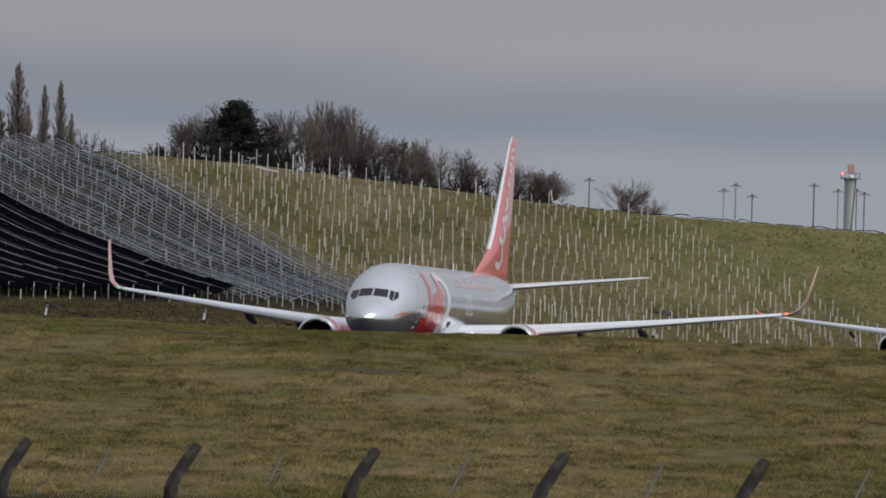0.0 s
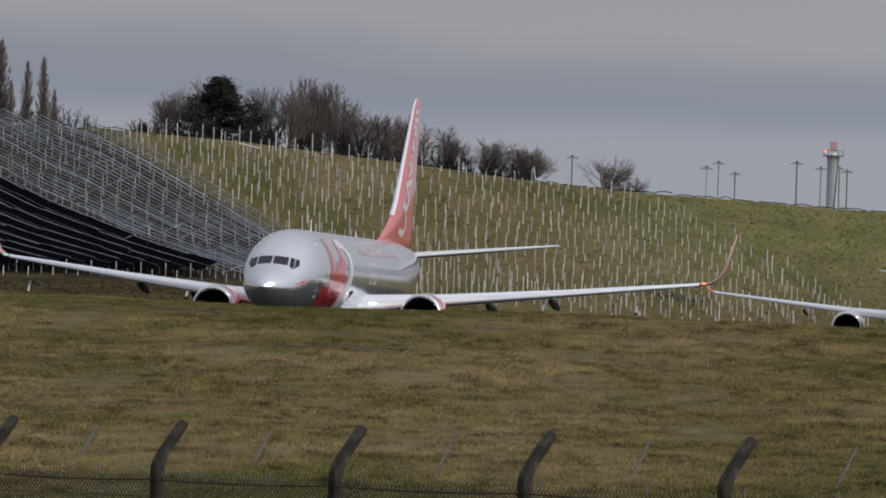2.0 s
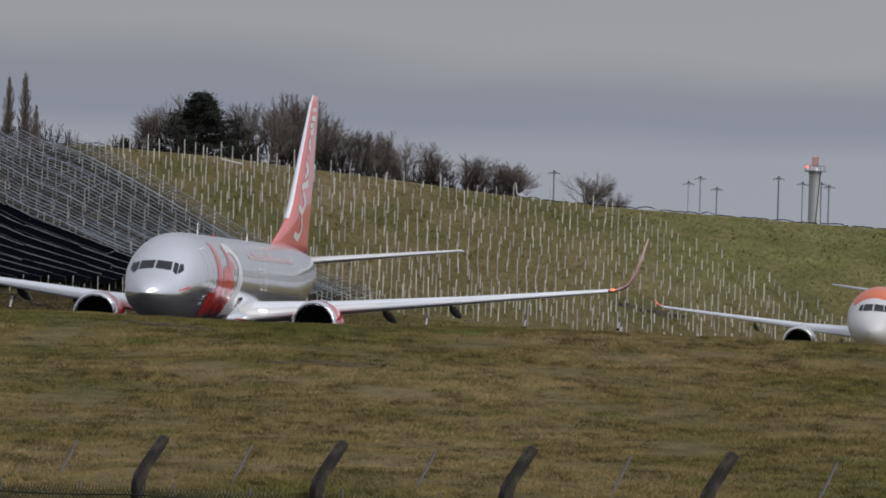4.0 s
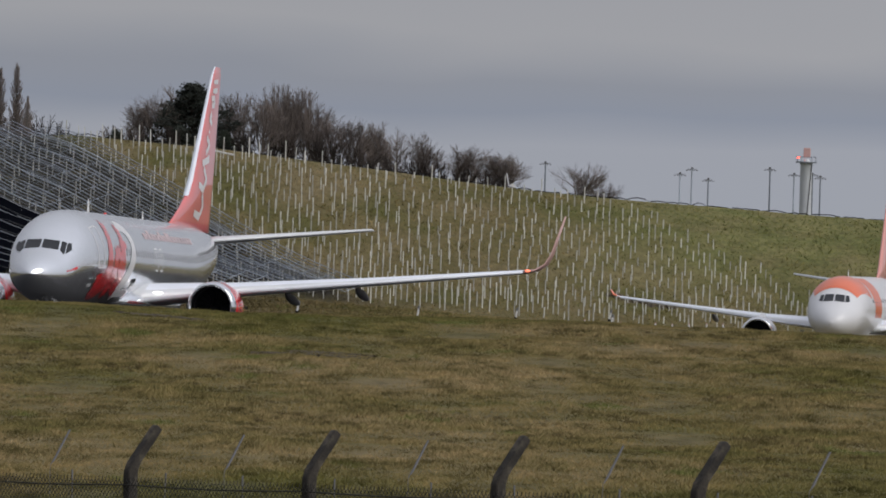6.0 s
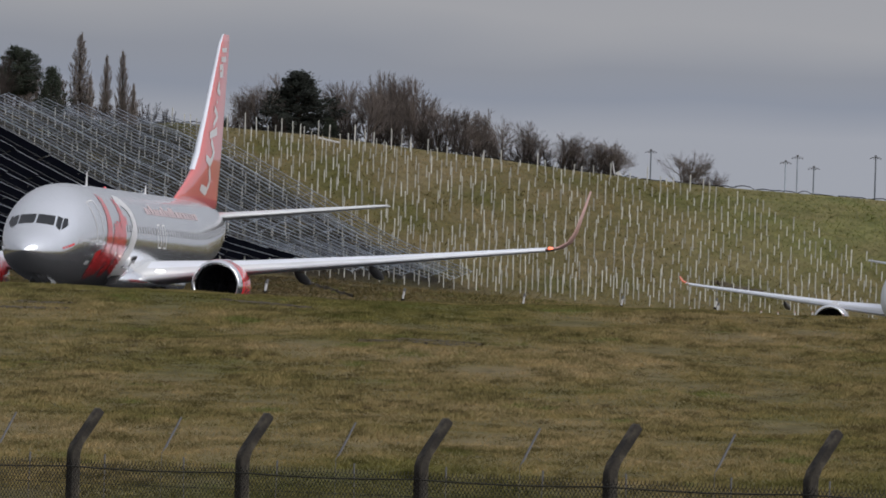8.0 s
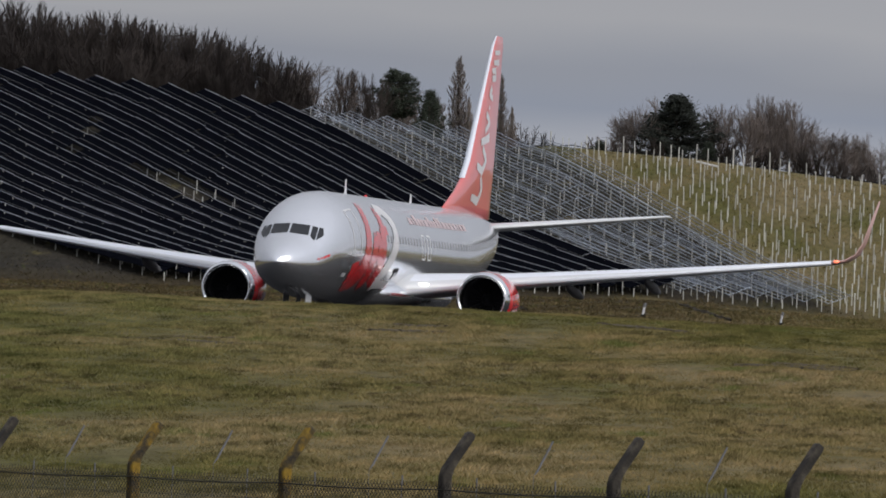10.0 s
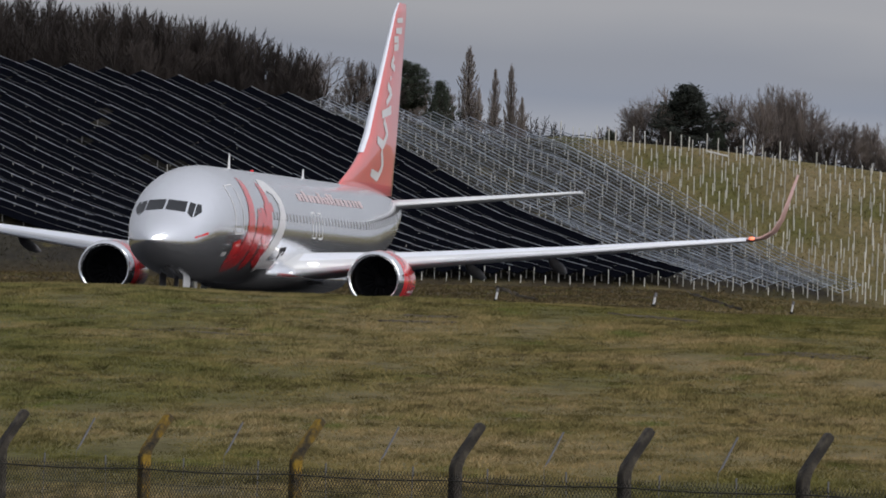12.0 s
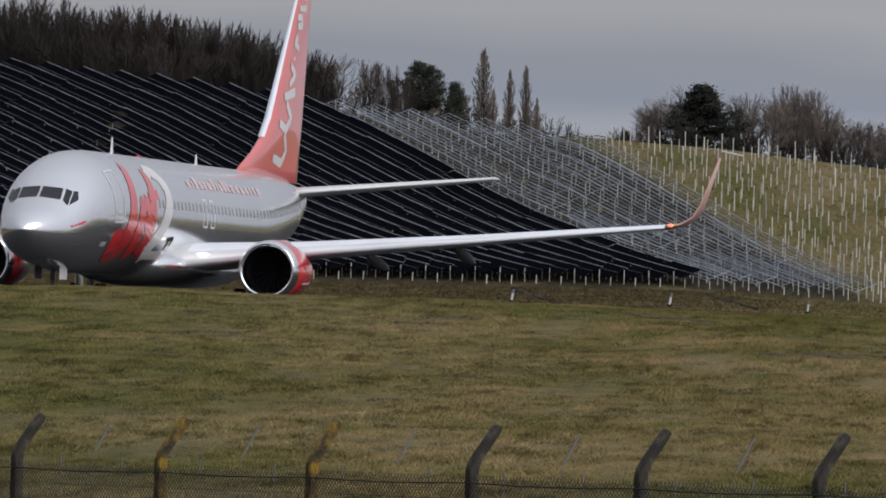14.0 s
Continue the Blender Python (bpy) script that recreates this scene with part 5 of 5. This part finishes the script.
def boundary_stakes():
    """A line of short white stakes at the foot of the hill."""
    rng = random.Random(17)
    for n in range(9):
        x, y = 14.9 + 1.62 * n, 822.0 + 1.2 * n
        root = new("ground_stake")
        tagged(root, "short white ground stake with a red tip at the hill foot", "stake", "ground stakes at the hill foot")
        root.location, root.rotation_euler = (x, y, ground_height(x, y)), (0, rng.gauss(0, 0.08), 0)
        h = rng.uniform(0.34, 0.5)
        part("shaft", fix(tube([(0, 0, -0.2), (0, 0, h)], 0.075, 6)), WHITE, root)
        part("tip", fix(tube([(0, 0, h), (0, 0, h + 0.10)], [0.08, 0.05], 6)), WINGLET_RED, root, "faded red tip")


boundary_stakes()


# ---- bare soil: eroded streaks on the bank, ruts in the field ----
def soil_strip(name, label, a, b, wide, rise, seed):
    """A ragged, slightly raised strip of turned earth between two places on the ground."""
    rng = random.Random(seed)
    verts, faces = [], []
    n = 26
    for i in range(n + 1):
        u = i / n
        x, y = a[0] + (b[0] - a[0]) * u, a[1] + (b[1] - a[1]) * u
        w = wide * (0.25 + math.sin(math.pi * min(0.97, max(0.03, u)))) * rng.uniform(0.45, 1.1)
        off = rng.gauss(0, wide * 0.2)
        for j in range(5):
            v = (j - 2) / 2
            yy = y + off + v * w
            lift = rise * (1 - v * v) * rng.uniform(0.5, 1.3) - 0.03 * abs(v)
            verts.append((x + rng.gauss(0, 0.05), yy, ground_height(x, yy) + 0.10 * noise.noise((x * 0.12, yy * 0.05, 0)) + 0.05 * noise.noise((x * 0.5, yy * 0.2, 7)) + lift + 0.02))
    for i in range(n):
        for j in range(4):
            k = 5 * i + j
            faces.append((k, k + 1, k + 6, k + 5))
    tagged(part(name, (verts, faces), SOIL, None, label), category="soil", kind="stuff")


for k, (a, b) in enumerate((((-38.3, 815.5), (-31.3, 741.5)), ((-21.0, 821.0), (-14.6, 747.5)), ((-38.2, 812.5), (-31.7, 745.0)), ((17.2, 848.5), (23.8, 842.5)))):
    soil_strip("eroded_soil", "dark eroded soil streak on the bank", a, b, 1.6, 0.25, k)
for k, (a, b) in enumerate((((-3.8, 203.5), (-1.0, 203.5)), ((-3.0, 204.5), (-1.3, 204.0)), ((-7.9, 228.5), (-5.5, 224.5)), ((-17.3, 208.0), (-15.6, 208.5)), ((-12.6, 221.0), (-11.2, 220.0)), ((-2.9, 205.0), (-1.2, 204.0)), ((-18.0, 206.0), (-15.1, 205.0)), ((-2.7, 202.8), (-1.1, 202.0)), ((-13.0, 216.8), (-11.2, 217.3)))):
    soil_strip("field_rut", "dark wheel rut in the winter grass", a, b, 0.36, 0.03, 20 + k)


# ---- field grass: single blades and tussocks standing on the slope the camera looks along ----
def blades(name, label, n, near, far, size, seed):
    rng = np.random.default_rng(seed)
    y = np.sqrt(rng.uniform(near**2, far**2, n))
    x = y * rng.uniform(-0.110, 0.060, n)
    z = np.empty(n)
    tall = np.empty(n)
    for i in range(n):
        a, b = float(x[i]), float(y[i])
        z[i] = ground_height(a, b) + 0.10 * noise.noise((a * 0.12, b * 0.05, 0)) + 0.05 * noise.noise((a * 0.5, b * 0.2, 7))
        tall[i] = 0.75 + 0.8 * noise.noise((a * 0.35, b * 0.12, 3)) + 0.6 * noise.noise((a * 1.3, b * 0.5, 9))
    h = np.clip(tall, 0.45, 1.9) * rng.uniform(0.045, 0.12, n) * size
    w = rng.uniform(0.012, 0.035, n) * size
    lean = rng.normal(0, 1.0, (n, 2)) * h[:, None]
    co = np.empty((n, 3, 3))
    co[:, 0] = np.stack((x - w, y, z - 0.02), 1)
    co[:, 1] = np.stack((x + w, y, z - 0.02), 1)
    co[:, 2] = np.stack((x + lean[:, 0], y + lean[:, 1] * 0.5, z + h), 1)
    me = bpy.data.meshes.new(name)
    me.vertices.add(3 * n)
    me.vertices.foreach_set("co", co.ravel())
    me.loops.add(3 * n)
    me.loops.foreach_set("vertex_index", np.arange(3 * n, dtype=np.int32))
    me.polygons.add(n)
    me.polygons.foreach_set("loop_start", np.arange(0, 3 * n, 3, dtype=np.int32))
    me.update(calc_edges=True)
    me.materials.append(BLADES)
    tagged(new(name, me), label, "grass", kind="stuff")


blades("field_grass", "coarse dry winter grass on the field", 600000, 124.0, 249.0, 0.72, 5)
blades("hill_grass", "rough tufted grass on the bank and hillside", 130000, 640.0, 899.0, 2.6, 6)


# ---- motion ----
TAXI = (
    (0, -4.86, 420.75, 10.42),
    (0.5, -5.60, 416.17, 10.04),
    (1, -6.56, 411.33, 9.82),
    (1.5, -7.49, 406.25, 9.73),
    (2, -8.39, 401.06, 9.74),
    (2.5, -9.32, 395.79, 9.70),
    (3, -10.30, 390.49, 9.71),
    (5.5, -14.89, 364.36, 9.51),
    (6, -15.79, 359.27, 9.50),
    (6.5, -16.69, 354.29, 9.46),
    (7, -17.58, 349.43, 9.39),
    (7.5, -18.45, 344.65, 9.30),
    (8, -19.24, 339.93, 9.12),
    (8.5, -20.08, 335.23, 8.96),
    (11, -24.39, 312.17, 9.02),
    (11.5, -25.20, 307.44, 9.08),
    (12, -26.00, 302.69, 9.11),
    (12.5, -26.78, 297.99, 9.25),
    (13, -27.56, 293.33, 9.22),
    (13.5, -28.27, 288.72, 9.30),
    (14, -28.98, 284.10, 9.28),
)


def taxi_pose(x, y, h, pitch=-0.44, roll=0.71):
    return pose(x, y, taxi_height(y) + EYE, pitch, roll, -h)


def motions():
    walk(jet, [(t, taxi_pose(x, y, h)) for t, x, y, h in TAXI])
    rows = []
    for t in (0, 3.5, 7, 10.5, 14):
        d = -7.9 * (t - 6.5)
        x, y = 25.05 + d * 0.172, 564 + d
        rows.append((t, pose(x, y, ground_height(x + 2.5, y + 15) + 0.02, 0.5, 0.7, -8.5)))
    walk(jet_far, rows)


motions()
